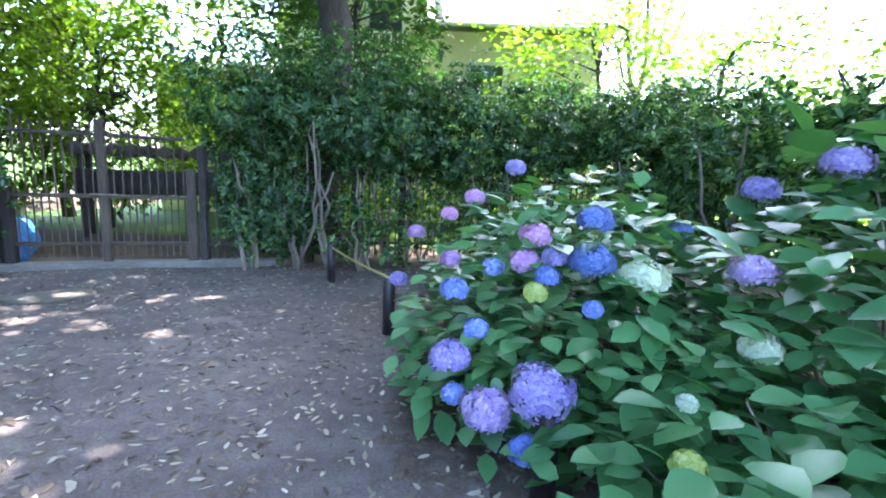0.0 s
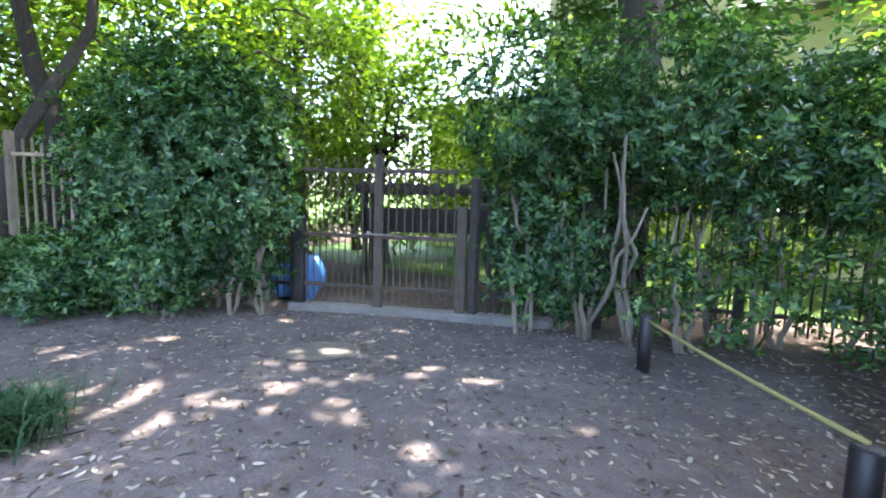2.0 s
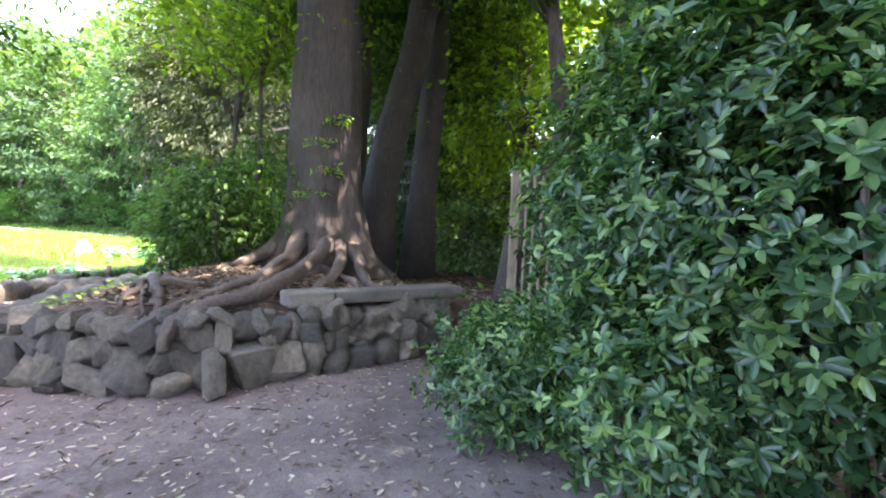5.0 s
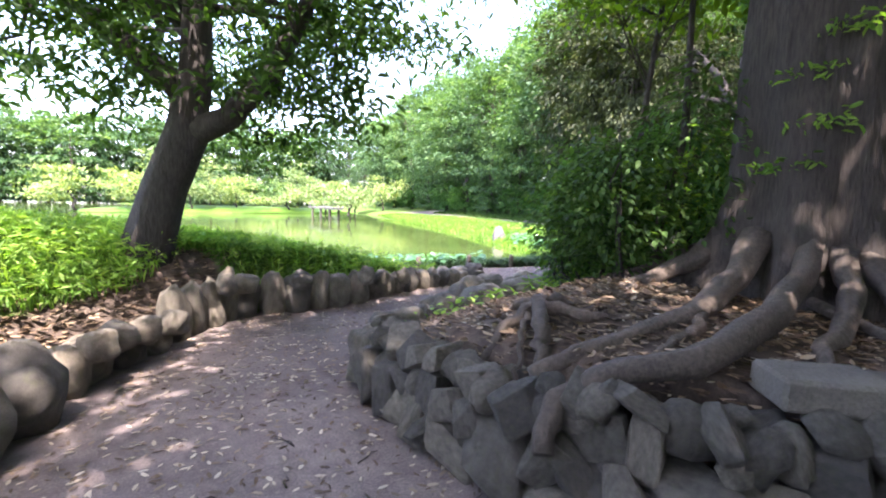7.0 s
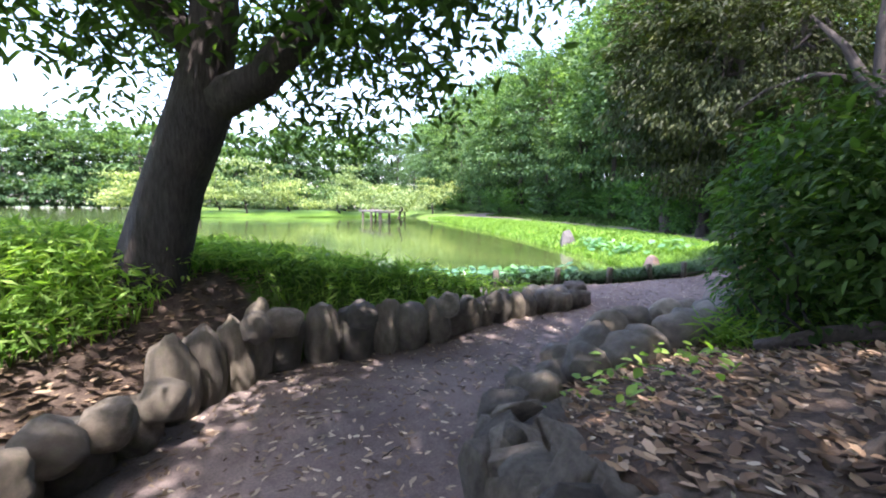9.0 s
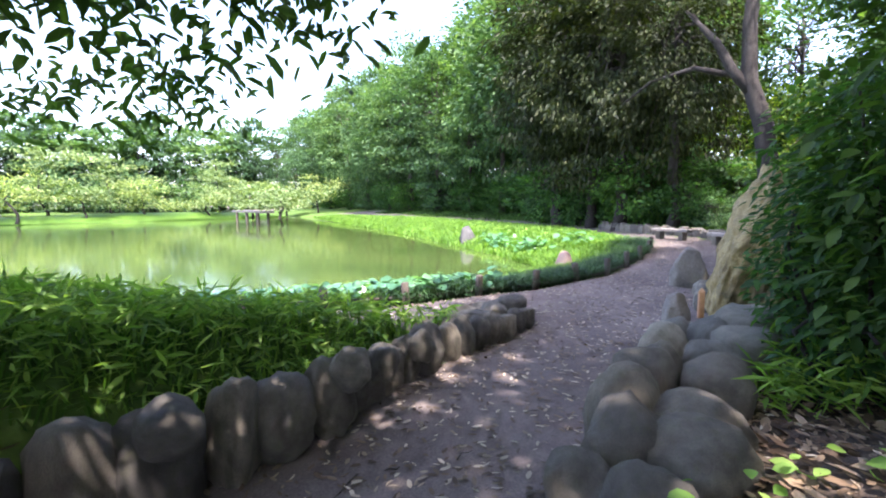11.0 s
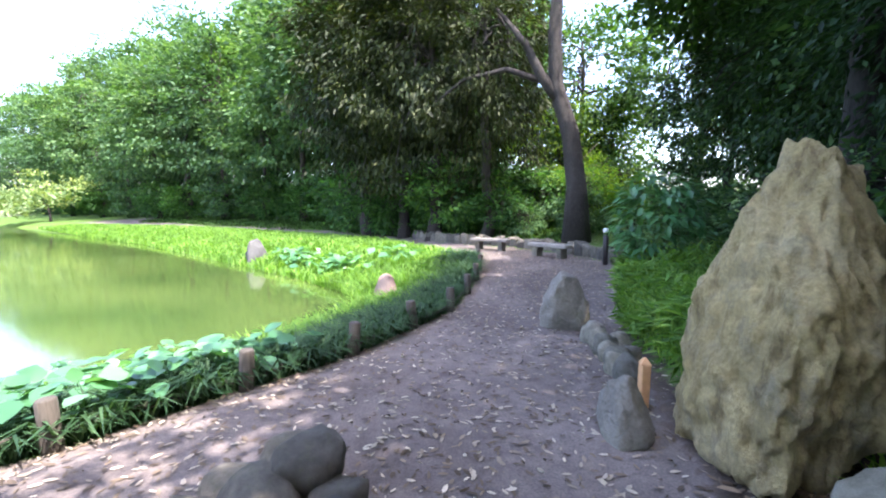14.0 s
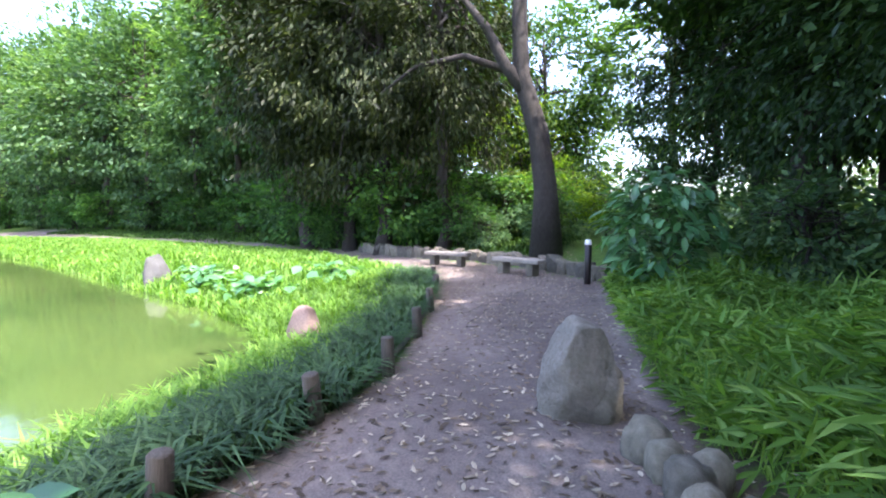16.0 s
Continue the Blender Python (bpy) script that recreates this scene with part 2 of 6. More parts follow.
M_ROOF = plain_material("roof_tile", (0.12, 0.13, 0.14), 0.6, 0.2)
M_ORANGE = plain_material("fresh_timber", (0.55, 0.3, 0.14), 0.7, 0.15, 20)
M_PETAL = {
    "blue": leaf_material("petal_blue", (0.12, 0.2, 0.62), (0.22, 0.30, 0.78), (0.38, 0.42, 0.85), 0.25, 0.6),
    "violet": leaf_material("petal_violet", (0.3, 0.22, 0.68), (0.42, 0.34, 0.78), (0.6, 0.5, 0.85), 0.25, 0.6),
    "pink": leaf_material("petal_pink", (0.45, 0.22, 0.62), (0.58, 0.34, 0.72), (0.72, 0.5, 0.8), 0.25, 0.6),
    "pale": leaf_material("petal_pale", (0.5, 0.58, 0.42), (0.65, 0.7, 0.6), (0.75, 0.78, 0.75), 0.25, 0.6),
    "lime": leaf_material("petal_lime", (0.4, 0.5, 0.12), (0.55, 0.62, 0.2), (0.65, 0.7, 0.35), 0.25, 0.6),
}


# ---- builders ----
def fast_mesh(name, verts, faces, smooth=False):
    me = bpy.data.meshes.new(name)
    verts = np.asarray(verts, dtype=np.float32)
    faces = np.asarray(faces, dtype=np.int32)
    k = faces.shape[1]
    me.vertices.add(len(verts))
    me.vertices.foreach_set("co", verts.ravel())
    me.loops.add(faces.size)
    me.loops.foreach_set("vertex_index", faces.ravel())
    me.polygons.add(len(faces))
    me.polygons.foreach_set("loop_start", np.arange(0, faces.size, k, dtype=np.int32))
    if smooth:
        me.polygons.foreach_set("use_smooth", np.ones(len(faces), dtype=bool))
    me.update(calc_edges=True)
    return me


def thing(name, label, category, at=(0, 0, 0), group="", kind="", rz=0.0):
    ob = new(name)
    ob.matrix_basis = pose(*at, 0, 0, rz)
    ob.empty_display_size = 0.2
    return tagged(ob, label, category, group, kind)


def part(name, me, material, parent=None, label="", m=None):
    """Links a mesh (or a bmesh) as one object under a thing."""
    if isinstance(me, bmesh.types.BMesh):
        b, me = me, bpy.data.meshes.new(name)
        b.to_mesh(me)
        b.free()
    if material is not None and not me.materials:
        me.materials.append(material)
    ob = new(name, me)
    ob.parent = parent
    if m is not None:
        ob.matrix_basis = m
    if label:
        tagged(ob, label)
    return ob


def solo(name, me, material, label, category, kind="", group="", m=None):
    return tagged(part(name, me, material, None, "", m), label, category, group, kind)


def tube(pts, radii, seg=8, lumps=0.0):
    """A closed tapered tube along points."""
    pts = np.asarray(pts, float)
    vs, fs = [], []
    up = np.array([0.31, 0.17, 0.93])
    for i, p in enumerate(pts):
        d = pts[min(i + 1, len(pts) - 1)] - pts[max(i - 1, 0)]
        d /= np.linalg.norm(d) + 1e-9
        a = np.cross(d, up if abs(d @ up) < 0.95 else np.array([1.0, 0, 0]))
        a /= np.linalg.norm(a)
        b = np.cross(d, a)
        for k in range(seg):
            w = 2 * math.pi * k / seg
            r = radii[i] * (1 + lumps * noise.noise(Vector((p[0] * 1.3 + 2 * math.cos(w), p[1] * 1.3 + 2 * math.sin(w), p[2] * 0.5))))
            vs.append(p + r * (math.cos(w) * a + math.sin(w) * b))
    for i in range(len(pts) - 1):
        for k in range(seg):
            q = (k + 1) % seg
            fs.append((i * seg + k, i * seg + q, (i + 1) * seg + q, (i + 1) * seg + k))
    n = len(vs)
    vs += [pts[0], pts[-1]]
    last = (len(pts) - 1) * seg
    for k in range(seg):
        q = (k + 1) % seg
        fs.append((n, q, k, k))
        fs.append((n + 1, last + k, last + q, last + q))
    return vs, fs


def poly_mesh(name, groups, smooth=True):
    """One mesh out of several (verts, faces) groups; faces may repeat a corner to mean a triangle."""
    vs, fs = [], []
    for v, f in groups:
        o = len(vs)
        vs += [tuple(p) for p in v]
        for q in f:
            q = tuple(dict.fromkeys(o + i for i in q))
            fs.append(q)
    me = bpy.data.meshes.new(name)
    me.from_pydata(vs, [], fs)
    if smooth:
        me.polygons.foreach_set("use_smooth", np.ones(len(fs), dtype=bool))
    me.update()
    return me


def bend(a, b, n=6, sag=0.0, wander=0.0, rng=RNG):
    """Points from a to b with a wandering line."""
    a, b = np.asarray(a, float), np.asarray(b, float)
    t = np.linspace(0, 1, n)[:, None]
    p = a + (b - a) * t
    w = rng.normal(0, wander, (n, 3)) if wander else np.zeros((n, 3))
    w[0] = w[-1] = 0
    p += w
    p[:, 2] += sag * 4 * t[:, 0] * (1 - t[:, 0])
    return p


def leaf_cloud(name, pos, size, rng, droop=0.3, width=0.45, out=None, fold=0.12, spread=0.35, fine=False):
    """Many small folded leaves as one mesh: two triangles each."""
    n = len(pos)
    d = rng.normal(0, 1, (n, 3))
    d[:, 2] *= 0.5
    if out is not None:
        d += out * 1.2
    d[:, 2] -= droop
    d /= np.linalg.norm(d, axis=1)[:, None] + 1e-9
    up = np.array([0, 0, 1.0]) + rng.normal(0, 0.55, (n, 3))
    s = np.cross(d, up)
    s /= np.linalg.norm(s, axis=1)[:, None] + 1e-9
    nn = np.cross(s, d)
    L = (size * (1 + rng.uniform(-spread, spread, n)))[:, None]
    base = pos
    tip = pos + d * L - nn * L * 0.12
    mid = pos + d * L * 0.5 + nn * L * fold
    l = mid + s * L * width * 0.5 - nn * L * fold
    r = mid - s * L * width * 0.5 - nn * L * fold
    if fine:
        a, b = pos + d * L * 0.28, pos + d * L * 0.74 - nn * L * 0.05
        w = s * L * width * 0.5
        v = np.stack([base, a + w * 0.85, b + w * 0.8, tip, b - w * 0.8, a - w * 0.85], 1)
        v[:, (1, 2, 4, 5)] += (nn * L * fold)[:, None]
        i = np.arange(n)[:, None] * 6
        f = np.concatenate([i + np.array([0, 1, 2, 3]), i + np.array([0, 3, 4, 5])], 1).reshape(-1, 4)
        return fast_mesh(name, v.reshape(-1, 3), f)
    v = np.stack([base, l, tip, r], 1).reshape(-1, 3)
    i = np.arange(n)[:, None] * 4
    f = np.concatenate([i + np.array([0, 1, 2]), i + np.array([0, 2, 3])], 1).reshape(-1, 3)
    return fast_mesh(name, v, f)


def rosettes(name, centres, axis, size, rng, per=7, width=0.46):
    """Whorls of small leathery leaves round twig tips: two quads a leaf."""
    n = len(centres)
    axis = axis / (np.linalg.norm(axis, axis=1)[:, None] + 1e-9)
    a = np.cross(axis, rng.normal(0, 1, (n, 3)))
    a /= np.linalg.norm(a, axis=1)[:, None] + 1e-9
    b = np.cross(axis, a)
    w = (np.arange(per)[None] * 2.4 + rng.normal(0, 0.25, (n, per)))[:, :, None]
    lift = rng.normal(0.4, 0.3, (n, per))[:, :, None]
    d = ((np.cos(w) * a[:, None] + np.sin(w) * b[:, None]) * np.cos(lift) + axis[:, None] * np.sin(lift)).reshape(-1, 3)
    ax = np.repeat(axis, per, 0)
    side = np.cross(d, ax)
    side /= np.linalg.norm(side, axis=1)[:, None] + 1e-9
    nn = np.cross(side, d)
    L = (size * rng.uniform(0.6, 1.25, n * per))[:, None]
    p = np.repeat(centres, per, 0) + ax * (rng.uniform(-0.35, 0.2, (n * per, 1)) * size) + d * L * 0.12
    h = side * L * width * 0.5
    f1, f2 = p + d * L * 0.32 + nn * L * 0.03, p + d * L * 0.74 - nn * L * 0.02
    v = np.stack([p, f1 + h * 0.85 + nn * L * 0.07, f2 + h * 0.8 + nn * L * 0.05, p + d * L - nn * L * 0.14, f2 - h * 0.8 + nn * L * 0.05, f1 - h * 0.85 + nn * L * 0.07], 1)
    i = np.arange(n * per)[:, None] * 6
    f = np.concatenate([i + np.array([0, 1, 2, 3]), i + np.array([0, 3, 4, 5])], 1).reshape(-1, 4)
    return fast_mesh(name, v.reshape(-1, 3), f)


def big_leaves(name, pos, yaw, pitch, size, rng, width=0.62, curl=0.18):
    """Broad pointed leaves, each a ribbed sheet of eight faces; yaw and pitch say where each points."""
    n = len(pos)
    d = np.stack([np.cos(yaw) * np.cos(pitch), np.sin(yaw) * np.cos(pitch), np.sin(pitch)], 1)
    s = np.stack([-np.sin(yaw), np.cos(yaw), np.zeros(n)], 1)
    s += rng.normal(0, 0.25, (n, 3))
    s -= d * np.sum(s * d, 1)[:, None]
    s /= np.linalg.norm(s, axis=1)[:, None]
    nn = np.cross(d, s)
    nn *= np.sign(nn[:, 2:3] + 1e-6)
    L = np.asarray(size)[:, None]
    rows = []
    for u, w in ((0.0, 0.04), (0.22, 0.72), (0.5, 1.0), (0.78, 0.62), (1.0, 0.02)):
        c = pos + d * L * u - nn * L * curl * u * u
        for sd in (-1, 0, 1):
            rows.append(c + s * L * width * 0.5 * w * sd + nn * L * (0.07 * abs(sd) * w))
    v = np.stack(rows, 1).reshape(-1, 3)
    f = []
    for a in range(4):
        for b in range(2):
            f.append((a * 3 + b, a * 3 + b + 1, a * 3 + b + 4, a * 3 + b + 3))
    f = np.asarray(f)
    f = (np.arange(n)[:, None, None] * 15 + f[None]).reshape(-1, 4)
    return fast_mesh(name, v, f, True)


def blades(name, pos, length, rng, lean=0.5, width=0.012, cut=3):
    """Bent grass blades, a strip of three faces each."""
    n = len(pos)
    yaw = rng.uniform(0, 2 * math.pi, n)
    ln = (length * rng.uniform(0.5, 1.25, n))[:, None]
    le = (lean * rng.uniform(0.4, 1.4, n))[:, None]
    d = np.stack([np.cos(yaw), np.sin(yaw), np.zeros(n)], 1)
    s = np.stack([-np.sin(yaw), np.cos(yaw), np.zeros(n)], 1) * (np.asarray(width) * rng.uniform(0.7, 1.3, n))[:, None]
    up = np.array([0, 0, 1.0])
    a = pos
    b = pos + up * ln * 0.55 + d * ln * le * 0.3
    c = pos + up * ln * (0.95 - 0.35 * le) + d * ln * le * 0.9
    v = np.stack([a - s * 0.6, a + s * 0.6, b + s, b - s, c], 1).reshape(-1, 3)
    i = np.arange(n)[:, None] * 5
    f = np.concatenate([i + np.array(k) for k in ([0, 1, 2], [0, 2, 3], [3, 2, 4])], 1).reshape(-1, 3)
    return fast_mesh(name, v, f)


def boulder_mesh(name, seed, sub=2, rough=0.28, flat=0.0, square=0.0):
    b = bmesh.new()
    bmesh.ops.create_icosphere(b, subdivisions=sub, radius=1.0)
    o = Vector((seed * 7.3, seed * 3.1, seed * 1.7))
    for v in b.verts:
        p = v.co.normalized()
        if square:
            m = max(abs(p.x), abs(p.y), abs(p.z))
            p = p.lerp(p / m * 0.85, square)
        k = 1 + rough * noise.noise(p * 1.1 + o) + rough * 0.5 * noise.noise(p * 2.6 + o) + rough * 0.22 * noise.noise(p * 6 + o)
        v.co = p * k
        if flat:
            v.co.z = max(v.co.z, -1 + flat)
    for f in b.faces:
        f.smooth = True
    me = bpy.data.meshes.new(name)
    b.to_mesh(me)
    b.free()
    return me


def box_mesh(name, x, y, z, bev=0.006, jitter=0.0, seed=0):
    b = bmesh.new()
    bmesh.ops.create_cube(b, size=1.0, matrix=Matrix.Diagonal((x, y, z, 1)))
    if bev:
        bmesh.ops.bevel(b, geom=b.edges[:], offset=bev, segments=1, affect="EDGES")
    if jitter:
        for v in b.verts:
            v.co += noise.noise_vector(v.co * 5 + Vector((seed, 0, 0))) * jitter
    me = bpy.data.meshes.new(name)
    b.to_mesh(me)
    b.free()
    return me


def cyl_mesh(name, r0, r1, h, seg=14, bev=0.01):
    """An upright round post whose foot is at z 0."""
    pts = [(0, 0, 0), (0, 0, h * 0.5), (0, 0, h - bev), (0, 0, h)]
    return poly_mesh(name, [tube(pts, [r0, (r0 + r1) / 2, r1, r1 - bev], seg)])


# ---- the lie of the land ----
def seg_dist(px, py, poly, closed=True):
    d = np.full(px.shape, 1e9)
    n = len(poly)
    for i in range(n if closed else n - 1):
        ax, ay = poly[i]
        bx, by = poly[(i + 1) % n]
        vx, vy = bx - ax, by - ay
        t = np.clip(((px - ax) * vx + (py - ay) * vy) / (vx * vx + vy * vy), 0, 1)
        d = np.minimum(d, np.hypot(px - ax - t * vx, py - ay - t * vy))
    return d


def inside(px, py, poly):
    c = np.zeros(px.shape, bool)
    n = len(poly)
    for i in range(n):
        ax, ay = poly[i]
        bx, by = poly[(i + 1) % n]
        with np.errstate(divide="ignore", invalid="ignore"):
            c ^= ((ay > py) != (by > py)) & (px < (bx - ax) * (py - ay) / (by - ay + 1e-12) + ax)
    return c


def signed(px, py, poly):
    return seg_dist(px, py, poly) * np.where(inside(px, py, poly), 1, -1)


WALL_LINE = [(-11.0, 4.6), (-10.45, 3.9), (-9.65, 2.95), (-9.1, 2.05), (-9.0, 1.4), (-9.1, 0.6), (-9.3, -0.2), (-9.95, -1.0),
             (-10.9, -1.5), (-11.75, -1.7), (-12.5, -1.82), (-13.6, -1.92), (-14.6, -1.95)]
COBBLE_LINE = [(-6.7, -0.6), (-7.0, -1.1), (-7.5, -2.0), (-7.95, -2.35), (-8.6, -2.95), (-9.3, -3.4), (-10.1, -3.3), (-11.2, -3.3), (-12.0, -3.45), (-12.9, -3.5),
               (-13.9, -3.45), (-14.55, -3.5)]
COBBLE_BACK = [(-14.75, -3.95), (-14.2, -4.15), (-13.6, -4.2), (-13.0, -4.3), (-12.4, -4.55)]
STAKE_LINE = [(-12.75, -7.56), (-13.74, -6.7), (-14.78, -5.88), (-16.0, -5.27), (-17.18, -4.75), (-18.42, -4.4), (-19.5, -4.14), (-21.0, -4.16),
              (-22.6, -4.28), (-24.3, -4.55), (-25.9, -4.83)]
MOUND_LEFT = [(-6.5, -0.5), (-6.9, -1.2), (-7.4, -2.1), (-8.5, -3.05), (-9.25, -3.5), (-10.1, -3.42), (-11.2, -3.42), (-12.0, -3.57), (-13.9, -3.6),
              (-14.6, -3.75), (-14.2, -4.05), (-13.0, -4.2), (-11.5, -4.9), (-10.2, -6.3), (-8.0, -8.2), (-4.0, -9.5), (3.0, -9.0), (5.0, -3.0), (-3.0, 0.0)]
BANK_RIGHT = [(-11.4, 4.7), (-10.65, 3.9), (-9.85, 3.0), (-9.3, 2.1), (-9.2, 1.4), (-9.3, 0.6), (-9.5, -0.2), (-10.1, -0.9), (-11.0, -1.35), (-12.5, -1.65), (-13.7, -1.75),
              (-15.3, -1.55), (-17.0, -1.6), (-18.5, -1.7), (-20.5, -1.6), (-23.0, -1.3), (-26.0, -0.9), (-27.3, -1.5), (-28.6, -2.4), (-30.6, -4.4), (-32.2, -7.2), (-35.2, -10.3),
              (-40.0, -18.0), (-44.5, -30.0), (-50.0, -46.0), (-58, -66), (-75, -120), (-220, -60), (-200, 120), (-60, 150), (-14, 60), (-12.5, 14), (-12.2, 8)]
POND = [(-6.0, -14.5), (-11.0, -10.8), (-13.4, -9.0), (-15.4, -7.8), (-17.5, -6.9), (-19.5, -6.5), (-21.5, -6.5), (-22.9, -7.7), (-24.1, -9.6), (-26.4, -13.4),
        (-29.3, -18.4), (-33.0, -25.0), (-38.0, -36.0), (-43.0, -50.0), (-50.0, -66.0), (-62, -110), (30.0, -160), (80.0, -110), (60, -40), (10.0, -20.0), (0, -16.5)]
BANK_GREEN = STAKE_LINE + [(-27.6, -5.9), (-29.0, -7.2), (-33.0, -10.9), (-38.0, -18.6), (-42.2, -30.5), (-47.5, -46.5), (-55.5, -66.5), (-72, -120), (-60, -220), (90, -200), (90, -30), (0, -14), (-9.5, -11.0)]
WATER_Z = -0.5


def smooth(x):
    x = np.clip(x, 0, 1)
    return x * x * (3 - 2 * x)


def land(px, py):
    """Height of the ground, with the masks for leaf litter and for grass."""
    px, py = np.asarray(px, float), np.asarray(py, float)
    z = 0.018 * np.sin(px * 1.7 + 0.6 * py) * np.cos(py * 1.3 - 0.4 * px)
    dl, dr, dp = signed(px, py, MOUND_LEFT), signed(px, py, BANK_RIGHT), signed(px, py, POND)
    dg = signed(px, py, BANK_GREEN)
    top = np.clip(0.2 + (px + 14.5) * 0.13, 0.1, 1.9)
    z = np.where(dl > 0, z + top * smooth(dl / (0.8 + 2.0 * smooth((px + 9.0) / 2.0)) + 0.2), z)
    e = 0.22 + 0.5 * smooth((py + 1.2) / 2.4)
    e = e * (1 - smooth((-11.6 - px) / 2.0)) + 0.1 * smooth((-11.6 - px) / 2.0)
    far = smooth((-24 - px) / 6)
    rise = e + np.clip(dr, 0, 14) * (0.10 + 0.03 * far) + np.clip(dr - 14, 0, 60) * 0.05
    z = np.where(dr > 0, z + rise * smooth(dr / 0.35 * 0.6 + 0.25), z)
    bank = np.clip(1 + dp / 2.6, 0, 1)
    z = np.where(dp > 0, -0.55 - np.clip(dp * 0.4, 0, 1.2), z - 0.55 * bank * (dp > -2.6))
    litter = np.clip(0.5 + dr * 1.4, 0, 1) * (0.55 + 0.45 * smooth((px + 22) / 6))
    hedge = smooth((py - 7.3) / 1.2) * 0.55 * (px > -13)
    litter = np.maximum(litter, hedge)
    bed = smooth((px + 1.2) / 0.7) * smooth((py - 2.2) / 1.5)
    litter = np.maximum(litter, bed * 0.6)
    bare = 0.8 * smooth((px + 9.6) / 0.8)
    litter = np.maximum(litter, bare * (dl > 0))
    grass = np.maximum(np.clip(0.45 + (dl - bare) * 1.3, 0, 1), np.clip(0.35 + dg * 2.0, 0, 1))
    grass = np.maximum(grass, 0.8 * smooth((py - 10.3) / 1.2) * (px > -12.5) * (dr < 0))
    grass = np.maximum(grass, 0.75 * np.clip(0.4 + dr * 1.2, 0, 1) * smooth((-15 - px) / 2.0))
    return z, np.clip(litter, 0, 1), np.clip(grass, 0, 1)


def land_z(x, y):
    return float(land(np.array([x]), np.array([y]))[0][0])


def lines(lo, hi, a, b, step):
    """Grid lines, close together from a to b and ever wider outside."""
    out = list(np.arange(a, b + 1e-6, step))
    w, p = step, a
    left = []
    while p > lo:
        w *= 1.35
        p -= w
        left.append(p)
    w, p = step, b
    while p < hi:
        w *= 1.35
        p += w
        out.append(p)
    return np.array(left[::-1] + out)


def build_ground():
    xs, ys = lines(-900, 900, -31, 3, 0.14), lines(-900, 900, -12, 10, 0.14)
    gx, gy = np.meshgrid(xs, ys)
    z, li, gr = land(gx.ravel(), gy.ravel())
    v = np.stack([gx.ravel(), gy.ravel(), z], 1)
    w, h = len(xs), len(ys)
    i = (np.arange(h - 1)[:, None] * w + np.arange(w - 1)[None]).ravel()
    f = np.stack([i, i + 1, i + w + 1, i + w], 1)
    me = fast_mesh("ground", v, f, True)
    for key, val in (("litter", li), ("grass", gr)):
        me.attributes.new(key, "FLOAT", "POINT").data.foreach_set("value", val.astype(np.float32))
    solo("ground", me, M_EARTH, "trodden grey earth path between grass and leaf litter", "ground", "structure")
    s = 260
    solo("water", fast_mesh("water", [(-s, -s, WATER_Z), (s, -s, WATER_Z), (s, -5.5, WATER_Z), (-s, -5.5, WATER_Z)], [(0, 1, 2, 3)]),
         M_WATER, "still green pond water with sky reflections", "pond", "structure")


build_ground()


def scatter(poly, n, rng, test=None):
    """n places inside a polygon, with their ground heights."""
    p = np.array(poly)
    lo, hi = p.min(0), p.max(0)
    got = np.zeros((0, 2))
    while len(got) < n:
        q = rng.uniform(lo, hi, (n * 3, 2))
        q = q[inside(q[:, 0], q[:, 1], poly)]
        if test is not None:
            q = q[test(q[:, 0], q[:, 1])]
        got = np.concatenate([got, q])
    got = got[:n]
    return np.column_stack([got, land(got[:, 0], got[:, 1])[0]])


# ---- stones ----
BOULDERS = [boulder_mesh("boulder", i + 1, 3, 0.25, 0, 0.25) for i in range(7)]


def block_mesh(name, seed):
    """An angular quarried stone with worn arrises."""
    rr = np.random.default_rng(seed)
    b = bmesh.new()
    for k in range(8):
        c = np.array([1 if k & 1 else -1, 1 if k & 2 else -1, 1 if k & 4 else -1], float)
        b.verts.new(c * rr.uniform(0.5, 1.05, 3))
    for k in range(5):
        v = rr.uniform(-0.7, 0.7, 3)
        v[k % 3] = rr.choice([-1.05, 1.05])
        b.verts.new(v)
    hull = bmesh.ops.convex_hull(b, input=b.verts[:])
    bmesh.ops.delete(b, geom=[g for g in hull["geom_interior"] if isinstance(g, bmesh.types.BMVert)], context="VERTS")
    bmesh.ops.dissolve_limit(b, angle_limit=0.2, verts=b.verts[:], edges=b.edges[:])
    bmesh.ops.bevel(b, geom=b.edges[:], offset=0.07, segments=2, affect="EDGES", profile=0.6)
    bmesh.ops.triangulate(b, faces=b.faces[:])
    me = bpy.data.meshes.new(name)
    b.to_mesh(me)
    b.free()
    return me


BLOCKS = [block_mesh("block", i + 21) for i in range(14)]
for me in BOULDERS:
    me.materials.append(M_COBBLE)
PALE = [me.copy() for me in BOULDERS]
for me in PALE:
    me.materials.clear()
    me.materials.append(M_PALESTONE)
ROUNDED = [boulder_mesh("rounded_block", i + 41, 2, 0.3, 0, 0.55) for i in range(4)]
for me in BLOCKS + ROUNDED:
    me.materials.append(M_STONE)


def stone(parent, me, at, size, turn, name="stone"):
    ob = new(name, me)
    ob.parent = parent
    ob.matrix_basis = pose(*at, *turn) @ Matrix.Diagonal((*size, 1))
    return ob


def along(line, s):
    """The place s metres along a line, with its direction."""
    for (ax, ay), (bx, by) in zip(line, line[1:]):
        d = math.hypot(bx - ax, by - ay)
        if s <= d:
            return ax + (bx - ax) * s / d, ay + (by - ay) * s / d, (bx - ax) / d, (by - ay) / d
        s -= d
    d = math.hypot(bx - ax, by - ay)
    return bx, by, (bx - ax) / d, (by - ay) / d


